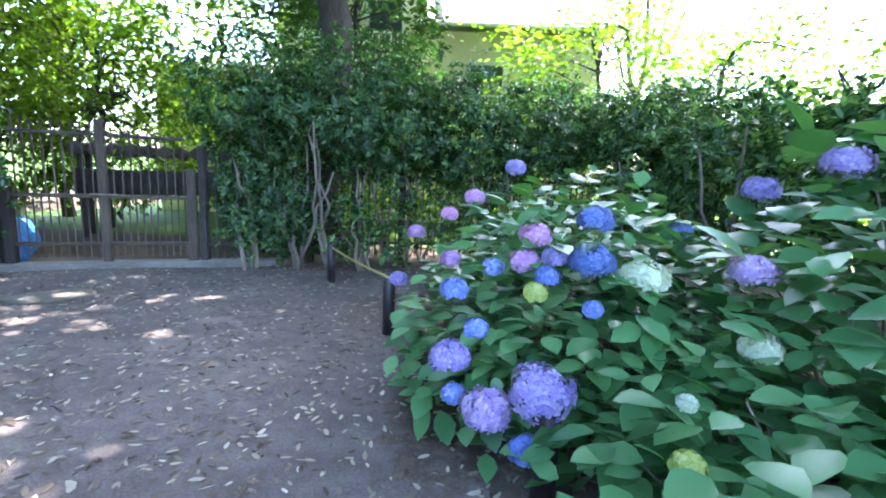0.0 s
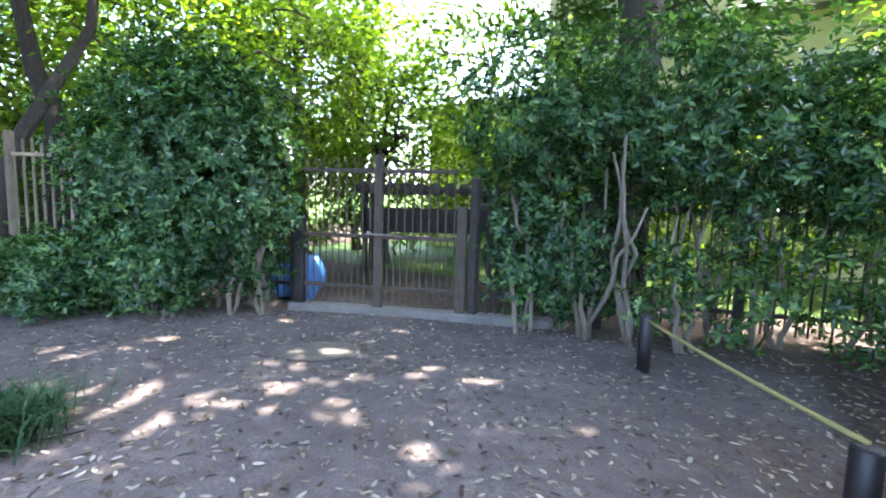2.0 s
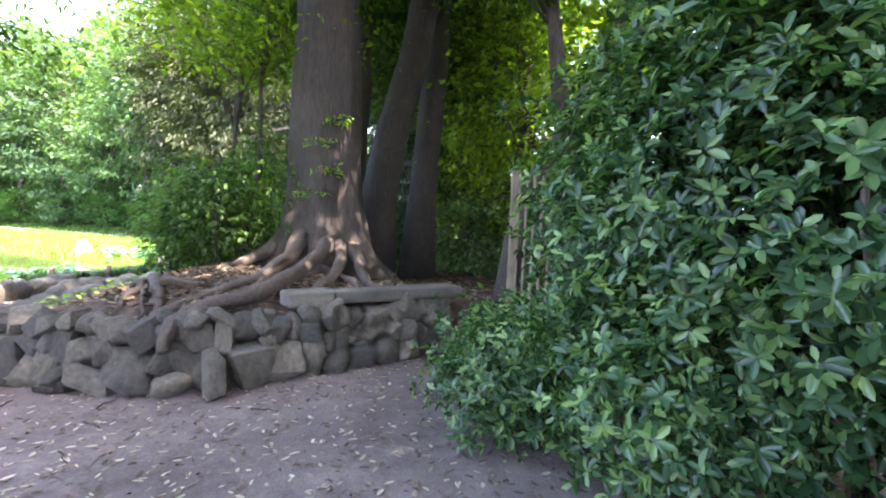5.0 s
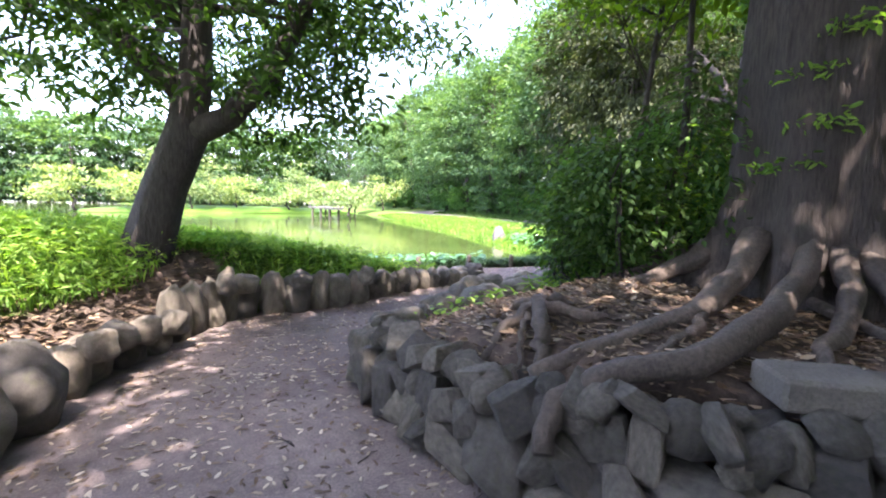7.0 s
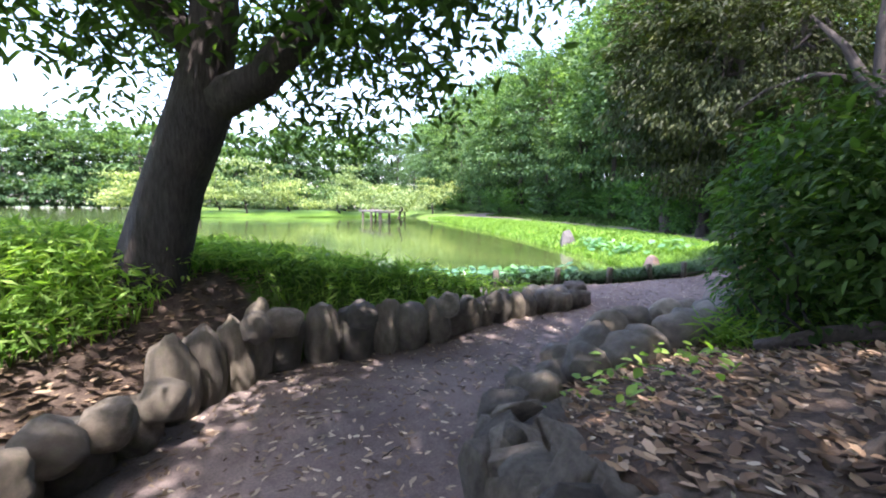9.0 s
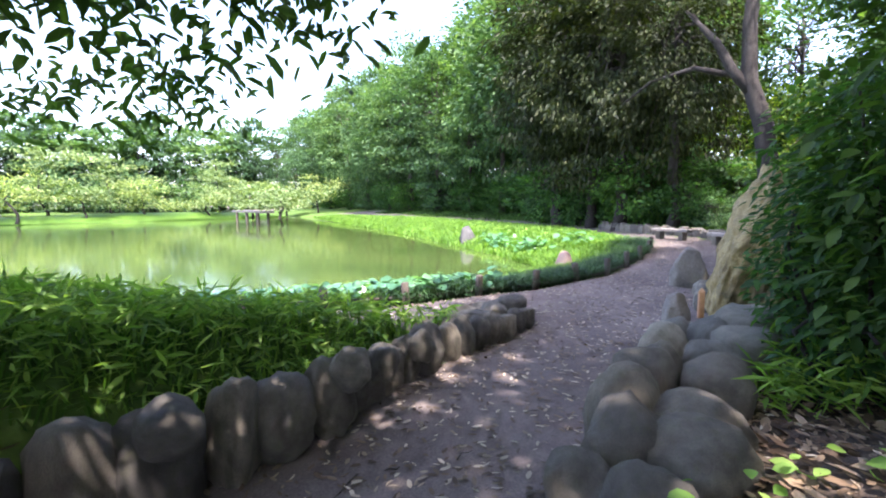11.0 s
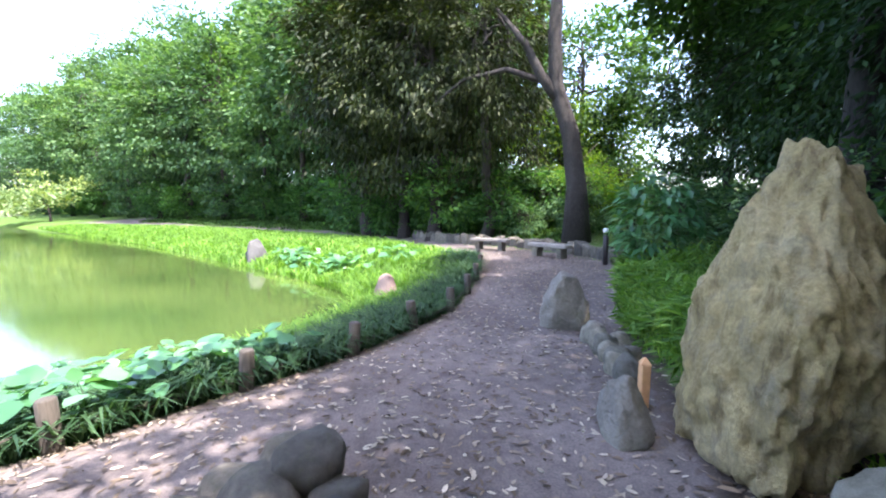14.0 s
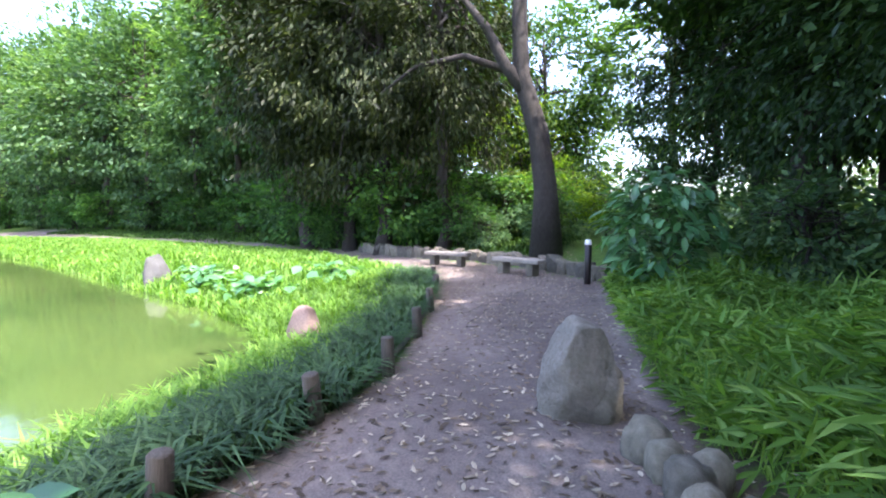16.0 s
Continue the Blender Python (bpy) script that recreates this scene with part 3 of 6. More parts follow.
def length(line):
    return sum(math.hypot(b[0] - a[0], b[1] - a[1]) for a, b in zip(line, line[1:]))


def build_wall():
    """The dry-stone wall round the roots: courses of uneven blocks, a slab along part of its top."""
    rng = np.random.default_rng(3)
    w = thing("stone_wall", "low dry-stone retaining wall of grey uneven stones", "wall")
    front = WALL_LINE[:9]
    total = length(front)

    def lay(s, z, wide, deep, tall, tilt, into):
        x, y, dx, dy = along(front, s)
        nx, ny = dy, -dx
        if (nx * (-11.5 - x) + ny * (2.0 - y)) < 0:
            nx, ny = -nx, -ny
        into += rng.uniform(-0.04, 0.05)
        me = BLOCKS[rng.integers(14)] if rng.random() < 0.7 else ROUNDED[rng.integers(4)]
        stone(w, me, (x + nx * (into + 0.16 * z), y + ny * (into + 0.16 * z), z), (wide * 0.52, deep, tall * 0.5),
              (rng.normal(0, 16), tilt, math.degrees(math.atan2(dy, dx)) + rng.normal(0, 16)))

    def crest(s):
        return float(np.interp(s, [0, 2.8, 4.0, 5.2, 6.0, 7.5], [0.74, 0.74, 0.72, 0.62, 0.46, 0.2]))
    # large stones, bottom course and above
    s = 0.05
    while s < total:
        top = crest(s)
        wide, tall = rng.uniform(0.16, 0.44), min(rng.uniform(0.18, 0.5), top)
        lay(s + wide / 2, tall * 0.46, wide * 1.15, rng.uniform(0.13, 0.24), tall * 1.12, rng.normal(0, 24), 0.06)
        left = top - tall
        z = tall
        while left > 0.08:
            t2 = min(left, rng.uniform(0.12, 0.3))
            k = rng.uniform(0.35, 0.65)
            if wide > 0.28:
                lay(s + wide * k * 0.5, z + t2 * rng.uniform(0.4, 0.55), wide * k * 1.2, 0.16, t2 * 1.2, rng.normal(0, 30), 0.07)
                lay(s + wide * (0.5 + k * 0.5), z + t2 * rng.uniform(0.4, 0.55), wide * (1 - k) * 1.2, 0.16, t2 * 1.15, rng.normal(0, 30), 0.07)
            else:
                lay(s + wide / 2, z + t2 * 0.5, wide * 1.1, rng.uniform(0.14, 0.2), t2 * 1.25, rng.normal(0, 26), 0.06)
            z += t2
            left -= t2
        s += wide * 0.94
    # small stones wedged between and dark ones behind
    for k in range(60):
        s = rng.uniform(0, total)
        z = rng.uniform(0.03, crest(s))
        q = rng.uniform(0.1, 0.18)
        lay(s, z, q, q * 0.5, q * 0.8, rng.uniform(-40, 40), 0.02)
    for k in range(40):
        s = total * k / 40
        lay(s, crest(s) * 0.45, 0.4, 0.12, crest(s) * 0.9, 0, 0.36)
    # upright blocks towards the tip
    for x, y, hh, wd in ((-9.32, -0.22, 0.40, 0.13), (-9.22, 0.06, 0.46, 0.15), (-9.16, 0.42, 0.42, 0.16), (-9.5, -0.55, 0.34, 0.14), (-9.16, 1.0, 0.34, 0.15), (-9.1, 2.35, 0.36, 0.14)):
        stone(w, BLOCKS[int(hh * 100) % 9], (x - 0.04, y, hh * 0.6), (wd, wd * 0.8, hh * 0.62), (rng.normal(0, 6), rng.normal(-8, 6), rng.uniform(0, 90)))
    a, b = np.array((-9.82, 2.72)), np.array((-11.2, 4.6))
    d = b - a
    L = float(np.hypot(*d))
    yaw = math.degrees(math.atan2(d[1], d[0]))
    for k, (f0, f1) in enumerate(((0.0, 0.22), (0.225, 1.0))):
        c = a + d * (f0 + f1) / 2
        me = box_mesh("slab", L * (f1 - f0), 0.38, 0.14 if k else 0.17, 0.02, 0.02, k)
        me.materials.append(M_SLAB)
        ob = solo("stone_slab", me, None, "long flat stone slab capping the wall", "slab", m=pose(c[0] - 0.12, c[1] - 0.02, 0.80, 0, 0, yaw))
    return w


def build_cobbles():
    """Boulders set on end along the grass mound."""
    rng = np.random.default_rng(11)
    e = thing("boulder_edging", "row of rounded grey boulders edging the grass mound", "edging")
    L = length(COBBLE_LINE)
    s = 0.0
    while s < L:
        x, y, dx, dy = along(COBBLE_LINE, s)
        f = s / L
        if f < 0.12:
            wide, tall = 0.62, 0.62
        elif f < 0.28:
            wide, tall = rng.uniform(0.34, 0.46), rng.uniform(0.36, 0.46)
        else:
            wide, tall = rng.uniform(0.30, 0.46) * (1.1 - 0.35 * f), (0.76 - 0.5 * (f - 0.28) / 0.72) * rng.uniform(0.92, 1.1)
        yaw = math.degrees(math.atan2(dy, dx))
        stone(e, BOULDERS[rng.integers(7)], (x, y, tall * 0.42), (wide * 0.56, wide * 0.5, tall * 0.58), (rng.normal(0, 6), rng.normal(0, 6), yaw + rng.normal(0, 15)), "boulder")
        if 0.12 < f < 0.9 and rng.random() < 0.45:
            stone(e, BOULDERS[rng.integers(7)], (x + dy * 0.28, y - dx * 0.28 - 0.1, tall * 0.85), (wide * 0.42, wide * 0.4, 0.15), (0, 0, rng.uniform(0, 180)), "boulder")
        s += wide * 0.98
    L = length(COBBLE_BACK)
    s = 0.0
    while s < L:
        x, y, dx, dy = along(COBBLE_BACK, s)
        wide = rng.uniform(0.26, 0.42)
        stone(e, BOULDERS[rng.integers(7)], (x, y, 0.1), (wide * 0.55, wide * 0.45, 0.17), (rng.normal(0, 8), rng.normal(0, 8), rng.uniform(0, 180)), "boulder")
        s += wide
    for x, y, z, r, h in ((-14.6, -3.75, 0.2, 0.24, 0.18), (-14.3, -3.85, 0.16, 0.24, 0.14), (-13.9, -3.85, 0.15, 0.26, 0.13), (-13.4, -3.85, 0.18, 0.26, 0.13), (-12.9, -3.9, 0.22, 0.24, 0.13)):
        stone(e, BOULDERS[rng.integers(7)], (x, y, z), (r, r * 0.8, h), (0, 0, rng.uniform(0, 180)), "boulder")
    return e


def build_right_stones():
    """Rounded boulders along the leaf-littered bank."""
    rng = np.random.default_rng(5)
    e = thing("bank_boulders", "mossy rounded boulders along the leaf-littered bank", "edging")
    for x, y, z, sx, sy, sz, rz in (
            (-10.6, -1.35, 0.16, 0.22, 0.2, 0.26, 0), (-10.95, -1.5, 0.14, 0.2, 0.16, 0.2, 20), (-11.25, -1.35, 0.3, 0.2, 0.2, 0.2, 50), (-11.35, -1.68, 0.14, 0.24, 0.18, 0.24, 20),
            (-11.75, -1.62, 0.22, 0.26, 0.24, 0.34, 10), (-11.7, -1.25, 0.32, 0.26, 0.24, 0.22, 60), (-12.15, -1.72, 0.24, 0.27, 0.25, 0.36, 0), (-12.1, -1.3, 0.34, 0.25, 0.25, 0.2, 30),
            (-12.6, -1.72, 0.26, 0.30, 0.22, 0.36, 10), (-12.75, -1.3, 0.36, 0.3, 0.24, 0.2, 0), (-13.1, -1.78, 0.18, 0.28, 0.24, 0.3, 70), (-13.3, -1.4, 0.32, 0.26, 0.22, 0.22, 0),
            (-13.6, -1.82, 0.2, 0.24, 0.24, 0.34, 0), (-13.95, -1.45, 0.34, 0.3, 0.26, 0.26, 30), (-14.1, -1.85, 0.2, 0.26, 0.2, 0.28, 0), (-14.5, -1.75, 0.16, 0.24, 0.2, 0.22, 40), (-14.45, -1.3, 0.4, 0.36, 0.26, 0.22, 0), (-14.0, -1.25, 0.48, 0.34, 0.26, 0.22, 40), (-13.5, -1.2, 0.44, 0.3, 0.26, 0.2, 70)):
        stone(e, (PALE if x < -13.2 else BOULDERS)[rng.integers(7)], (x, y + 0.2, z), (sx, sy, sz), (rng.normal(0, 8), rng.normal(0, 8), rz), "boulder")
    for x, y, r in ((-16.85, -1.82, 0.15), (-17.08, -1.9, 0.12), (-17.27, -1.88, 0.13), (-17.48, -1.95, 0.12), (-17.68, -1.94, 0.14), (-17.9, -2.0, 0.13), (-18.12, -2.04, 0.15), (-17.4, -1.72, 0.12), (-17.8, -1.8, 0.13)):
        stone(e, PALE[rng.integers(7)], (x, y, r * 0.6), (r, r * 0.9, r * 1.2), (0, 0, rng.uniform(0, 180)), "boulder")
    return e


def crag(name, seed, size, at, rz, material, label, lean=0.0, rough=0.3, sub=4, taper=0.55, facets=16, skew=0.0):
    """A large rock, narrower towards its top, cut by broken faces, with ledges and cracks."""
    rr = np.random.default_rng(int(seed * 10))
    cuts = []
    for i in range(facets):
        n = Vector(rr.normal(0, 1, 3) * (1, 1, 0.6)).normalized()
        cuts.append((n, rr.uniform(0.68, 0.95)))
    b = bmesh.new()
    bmesh.ops.create_icosphere(b, subdivisions=sub, radius=1.0)
    o = Vector((seed * 5.1, seed * 2.3, seed))
    for v in b.verts:
        p = v.co.normalized()
        m = max(abs(p.x), abs(p.y), abs(p.z))
        p = p.lerp(p / m * 0.95, 0.6)
        p = p * (1 + rough * 0.5 * noise.noise(p * 1.2 + o))
        for n, d in cuts:
            e = p.dot(n) - d
            if e > 0:
                p = p - n * e * 0.92
        q = p + o
        k = 1 + rough * 0.3 * (abs(noise.noise(Vector((p.x * 3.2, p.y * 3.2, p.z * 1.8)) + o)) - 0.2)
        k += rough * 0.2 * noise.noise(q * 4.5) + rough * 0.16 * noise.noise(q * 9) + rough * 0.09 * noise.noise(q * 20)
        h = min(max((p.z + 0.9) / 1.8, 0), 1)
        t = 1 - taper * h ** 1.3
        v.co = Vector((p.x * k * size[0] * t + lean * h, p.y * k * size[1] * t + skew * h, (p.z * (0.75 + 0.25 * k) + 0.85) * size[2] / 1.72))
    for f in b.faces:
        f.smooth = True
    return solo(name, b_mesh(b, name), material, label, "rock", m=pose(*at, 0, 0, rz))


def b_mesh(b, name):
    me = bpy.data.meshes.new(name)
    b.to_mesh(me)
    b.free()
    return me


build_wall()
build_cobbles()
build_right_stones()
crag("standing_rock", 3, (1.1, 0.58, 1.95), (-15.82, -1.26, -0.1), 6, M_ROCK, "tall pale ochre rock standing beside the path", 0.22, 0.5, 6, 0.45, 26, 0.2)
crag("path_rock", 8, (0.42, 0.36, 0.74), (-18.75, -2.38, -0.06), -20, M_GREYROCK, "grey pointed rock at the edge of the path", -0.05, 0.4, 4, 0.3)
crag("foot_rock", 5, (0.3, 0.24, 0.42), (-15.85, -2.0, -0.05), 30, M_GREYROCK, "angular grey rock at the standing rock's foot", 0.0, 0.4, 4, 0.4)
crag("shore_rock", 6, (0.8, 0.6, 1.1), (-27.4, -13.7, -0.7), 40, M_SHADEDROCK, "grey rock standing in the pond's edge", 0.1, 0.3, 4)
crag("pink_rock", 9, (0.45, 0.4, 0.75), (-21.7, -6.1, -0.6), 10, M_PINK, "pale pinkish rock at the water's edge", 0.0, 0.3, 3)


# ---- trees ----
def crown_points(rng, centre, radii, clumps, per, spread, hollow=0.45):
    d = rng.normal(0, 1, (clumps, 3))
    d /= np.linalg.norm(d, axis=1)[:, None]
    r = rng.uniform(hollow, 1.0, clumps)[:, None] ** 0.7
    c = np.asarray(centre) + d * r * np.asarray(radii) * (1 + rng.normal(0, 0.08, (clumps, 1)))
    p = np.repeat(c, per, 0) + np.clip(rng.normal(0, 1, (clumps * per, 3)), -1.9, 1.9) * spread * np.array([1, 1, 0.4])
    return p, c


def limbs(rng, base, top, clump_c, count, r0, spread=0.3):
    """Limbs from the upper trunk out to some of the clumps."""
    out = []
    base, top = np.asarray(base, float), np.asarray(top, float)
    pick = rng.choice(len(clump_c), min(count, len(clump_c)), replace=False)
    for i in pick:
        f = rng.uniform(0.45, 1.0)
        a = base + (top - base) * f
        n = 6
        pts = bend(a, clump_c[i], n, 0.25, spread)
        out.append(tube(pts, np.linspace(r0 * (1.1 - 0.6 * f), 0.015, n), 6))
    return out


def make_tree(name, label, material, height, radii, rng, leaf=0.3, clumps=130, per=38, r0=0.22, bark=None, spread=0.55, lift=0.62, droop=0.3, width=0.5, lean=(0, 0), nlimbs=14):
    t = thing(name, label, "tree")
    top = np.array([lean[0], lean[1], height * 0.75])
    trunk = bend((0, 0, -0.2), top, 9, 0, 0.09, rng)
    c = (lean[0], lean[1], height * lift)
    p, cc = crown_points(rng, c, radii, clumps, per, spread)
    g = [tube(trunk, np.linspace(r0, r0 * 0.3, 9) * np.array([1.35] + [1] * 8), 10, 0.12)] + limbs(rng, trunk[3], top, cc, nlimbs, r0 * 0.5)
    part("trunk", poly_mesh("trunk", g), bark or M_BARK, t)
    out = p - np.asarray(c)
    out /= np.linalg.norm(out, axis=1)[:, None] + 1e-6
    part("crown", leaf_cloud("crown", p, leaf, rng, droop, width, out), material, t)
    return t


rng = np.random.default_rng(21)
TREES = [
    make_tree("broadleaf_tree", "tall broadleaf tree with a full green crown", M_BLUEISH, 15, (4.4, 4.4, 6.2), rng, 0.31, 170, 56, 0.22, None, 0.5, 0.56),
    make_tree("evergreen_tree", "dense dark evergreen tree in the wood", M_TREE, 13, (3.8, 3.8, 5.4), rng, 0.28, 150, 56, 0.2, M_BARKDARK, 0.46, 0.58),
    make_tree("forest_tree", "leafy green tree at the edge of the wood", M_BLUEISH, 10, (3.0, 3.0, 4.4), rng, 0.25, 120, 56, 0.15, None, 0.4, 0.55),
    make_tree("conifer_tree", "drooping dark conifer with olive foliage", M_CONIFER, 14, (3.4, 3.4, 6.0), rng, 0.27, 210, 85, 0.28, M_BARKDARK, 0.42, 0.58, 1.0, 0.3),
    make_tree("maple_tree", "yellow-green maple with a backlit look in its leaf colour", M_BRIGHT, 7, (2.8, 2.8, 2.4), rng, 0.18, 120, 45, 0.12),
    make_tree("understorey_bush", "rounded green bush under the trees", M_BLUEISH, 3.0, (1.6, 1.6, 1.4), rng, 0.2, 60, 52, 0.06, None, 0.3, 0.5),
    make_tree("shade_tree", "tree added for shade, its high crown out of view", M_TREE, 13, (5.2, 5.2, 2.6), rng, 0.32, 190, 98, 0.34, None, 0.55, 0.72),
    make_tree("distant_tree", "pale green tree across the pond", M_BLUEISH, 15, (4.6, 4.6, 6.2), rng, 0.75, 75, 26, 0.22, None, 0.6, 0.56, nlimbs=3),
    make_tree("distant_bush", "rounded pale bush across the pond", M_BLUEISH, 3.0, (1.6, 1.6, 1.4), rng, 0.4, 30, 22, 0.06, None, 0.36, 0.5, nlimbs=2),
    make_tree("holm_oak", "dark evergreen oak with low hanging sprays", M_DARKLEAF, 7.5, (2.9, 2.9, 2.9), rng, 0.17, 170, 75, 0.16, M_BARKDARK, 0.36, 0.55, 0.8, 0.36),
    make_tree("golden_bush", "yellow-green bush with a sunlit look in its leaf colour", M_BRIGHT, 3.4, (1.8, 1.8, 1.6), rng, 0.14, 70, 60, 0.05, None, 0.3, 0.52),
    make_tree("leafy_bush", "fresh green bush spreading in low layers", M_LITLEAF, 3.0, (1.8, 1.8, 1.3), rng, 0.2, 60, 60, 0.06, None, 0.34, 0.5),
]
USED = set()


def plant(kind, x, y, s=1.0, rz=None, group="trees of the wood", z=None):
    """Sets a tree at a place, the first time the original, then copies."""
    rz = RNG.uniform(0, 360) if rz is None else rz
    m = pose(x, y, (land_z(x, y) if z is None else z) - 0.05, 0, 0, rz)
    src = TREES[kind]
    if kind in USED:
        ob = copy_thing(src, m)
        ob.scale = (s, s, s * RNG.uniform(0.92, 1.1))
    else:
        USED.add(kind)
        ob = src
        ob.matrix_basis = m
    tagged(ob, group=group)
    return ob


def place_wood():
    # the wood behind the far bank
    far = [(-34.5, -5), (-37.5, -10.5), (-40.5, -14.5), (-42.5, -19), (-44.5, -24), (-46.5, -29), (-48.5, -35), (-50.5, -41), (-52.5, -47), (-55, -54), (-58, -62), (-61, -71), (-65, -82), (-69, -94), (-73, -108)]
    for i, (x, y) in enumerate(far):
        if i:
            plant((0, 2, 0, 0)[i % 4], x - 1.0, y + 1.2, 1.25 + 0.05 * (i % 4))
        plant(10 + (i % 3 > 0), x - 0.8, y + 1.7, 1.1 + 0.3 * (i > 5), group="bushes of the wood") if i % 3 else plant(5, x - 0.8, y + 1.7, 1.3, group="bushes of the wood")
        plant(11, x - 1.4, y + 3.0, 1.3, group="bushes of the wood")
        plant((1, 0, 0)[i % 3], x - 6.0, y + 3.5, 1.65)
        plant(5, x - 8.5, y + 4.0, 2.2, group="bushes of the wood")
        if i > 1:
            plant((1, 3)[i % 2], x - 12, y + 5, 1.6)
    # the wood on the near side
    for k, x, y, s in ((3, -34.0, -8.6, 1.2), (3, -33.0, -5.8, 0.95), (3, -36.3, -13.0, 1.25), (3, -35.5, -10.6, 1.1), (4, -39.5, -2.6, 1.0), (4, -41.5, 0.4, 1.0), (3, -30.2, 4.4, 0.9), (1, -27.0, 5.5, 0.9), (2, -23.5, 4.8, 1.0), (4, -20.5, 6.8, 1.2), (4, -17.5, 6.4, 1.1),
                       (4, -14.8, 9.4, 1.1), (1, -19, 13, 1.1), (1, -37.5, 4.0, 1.0), (1, -13.9, 13.5, 1.0), (0, -37, 14, 1.2), (9, -20.2, 3.9, 1.0), (9, -23.6, 4.2, 1.1), (9, -27.2, 4.4, 1.1), (9, -30.6, 3.2, 1.0)):
        plant(k, x, y, s)
    for x, y, s in ((-29.5, 1.5, 0.8), (-32.3, -1.5, 0.7), (-33.0, -4.2, 0.6), (-26.5, 3.2, 0.8), (-21.2, 2.8, 0.8), (-18.2, 2.4, 0.8), (-23.4, 1.9, 0.7), (-16.2, 5.0, 0.7), (-30.8, 6.5, 1.0), (-34.5, 3, 1.0), (-17.6, 8.6, 1.1), (-14.3, 7.2, 0.8),
                    (-20, 9, 1.2), (-24, 7, 1.2), (-28, 9, 1.2), (-36, 7, 1.3), (-39, 0, 1.2), (-15.5, 11.5, 1.2), (-12.8, 10.5, 1.1)):
        plant(5, x, y, s, group="bushes of the wood")
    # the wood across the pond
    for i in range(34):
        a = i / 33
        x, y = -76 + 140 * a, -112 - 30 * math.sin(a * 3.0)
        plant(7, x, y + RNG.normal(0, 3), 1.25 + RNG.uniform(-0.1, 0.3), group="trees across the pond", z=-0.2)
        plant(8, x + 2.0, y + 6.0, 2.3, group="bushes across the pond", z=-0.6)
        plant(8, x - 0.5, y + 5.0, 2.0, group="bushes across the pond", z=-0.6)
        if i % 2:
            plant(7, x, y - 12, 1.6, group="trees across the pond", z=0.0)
    # bushes whose sunlit look comes from the bright leaf colour
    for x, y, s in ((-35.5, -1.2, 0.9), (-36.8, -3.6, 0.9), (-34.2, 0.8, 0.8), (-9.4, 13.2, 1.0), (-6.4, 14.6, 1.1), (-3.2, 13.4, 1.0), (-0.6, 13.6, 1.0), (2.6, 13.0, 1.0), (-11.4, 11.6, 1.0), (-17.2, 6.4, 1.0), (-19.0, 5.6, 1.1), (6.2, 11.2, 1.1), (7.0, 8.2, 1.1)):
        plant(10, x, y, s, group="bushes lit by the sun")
    for x, y, s in ((-34.6, -7.6, 1.25), (-36.4, -11.6, 1.0), (-33.6, -5.2, 0.8), (-38.0, -14.0, 1.5), (-35.4, -6.0, 1.35)):
        plant(11, x, y, s, group="bushes of the wood")
    # trees added mostly out of view, so that their crowns shade the clearing and the path
    for x, y, s in ((3.2, -0.6, 1.0), (6.2, 3.0, 1.2), (8.4, 7.4, 1.25), (-3.0, 10.0, 1.18), (-15.8, 2.3, 0.95), (5.8, 7.4, 1.0), (-20.9, 3.1, 1.0), (-23.6, 4.2, 0.9), (-26.8, 3.6, 0.85)):
        plant(6, x, y, s, group="trees shading the path")
    # the garden behind the gate and the hedge
    for k, x, y, s in ((4, -10.7, 10.6, 1.0), (4, -11.2, 13.5, 1.15), (4, -6.9, 13.8, 0.95), (4, -8.7, 11.7, 0.85), (4, 6.0, 13.0, 0.9), (4, 3.4, 14.5, 1.0), (1, -2.8, 11.8, 0.55), (4, 9.5, 9.5, 0.9)):
        plant(k, x, y, s, group="garden trees")


place_wood()


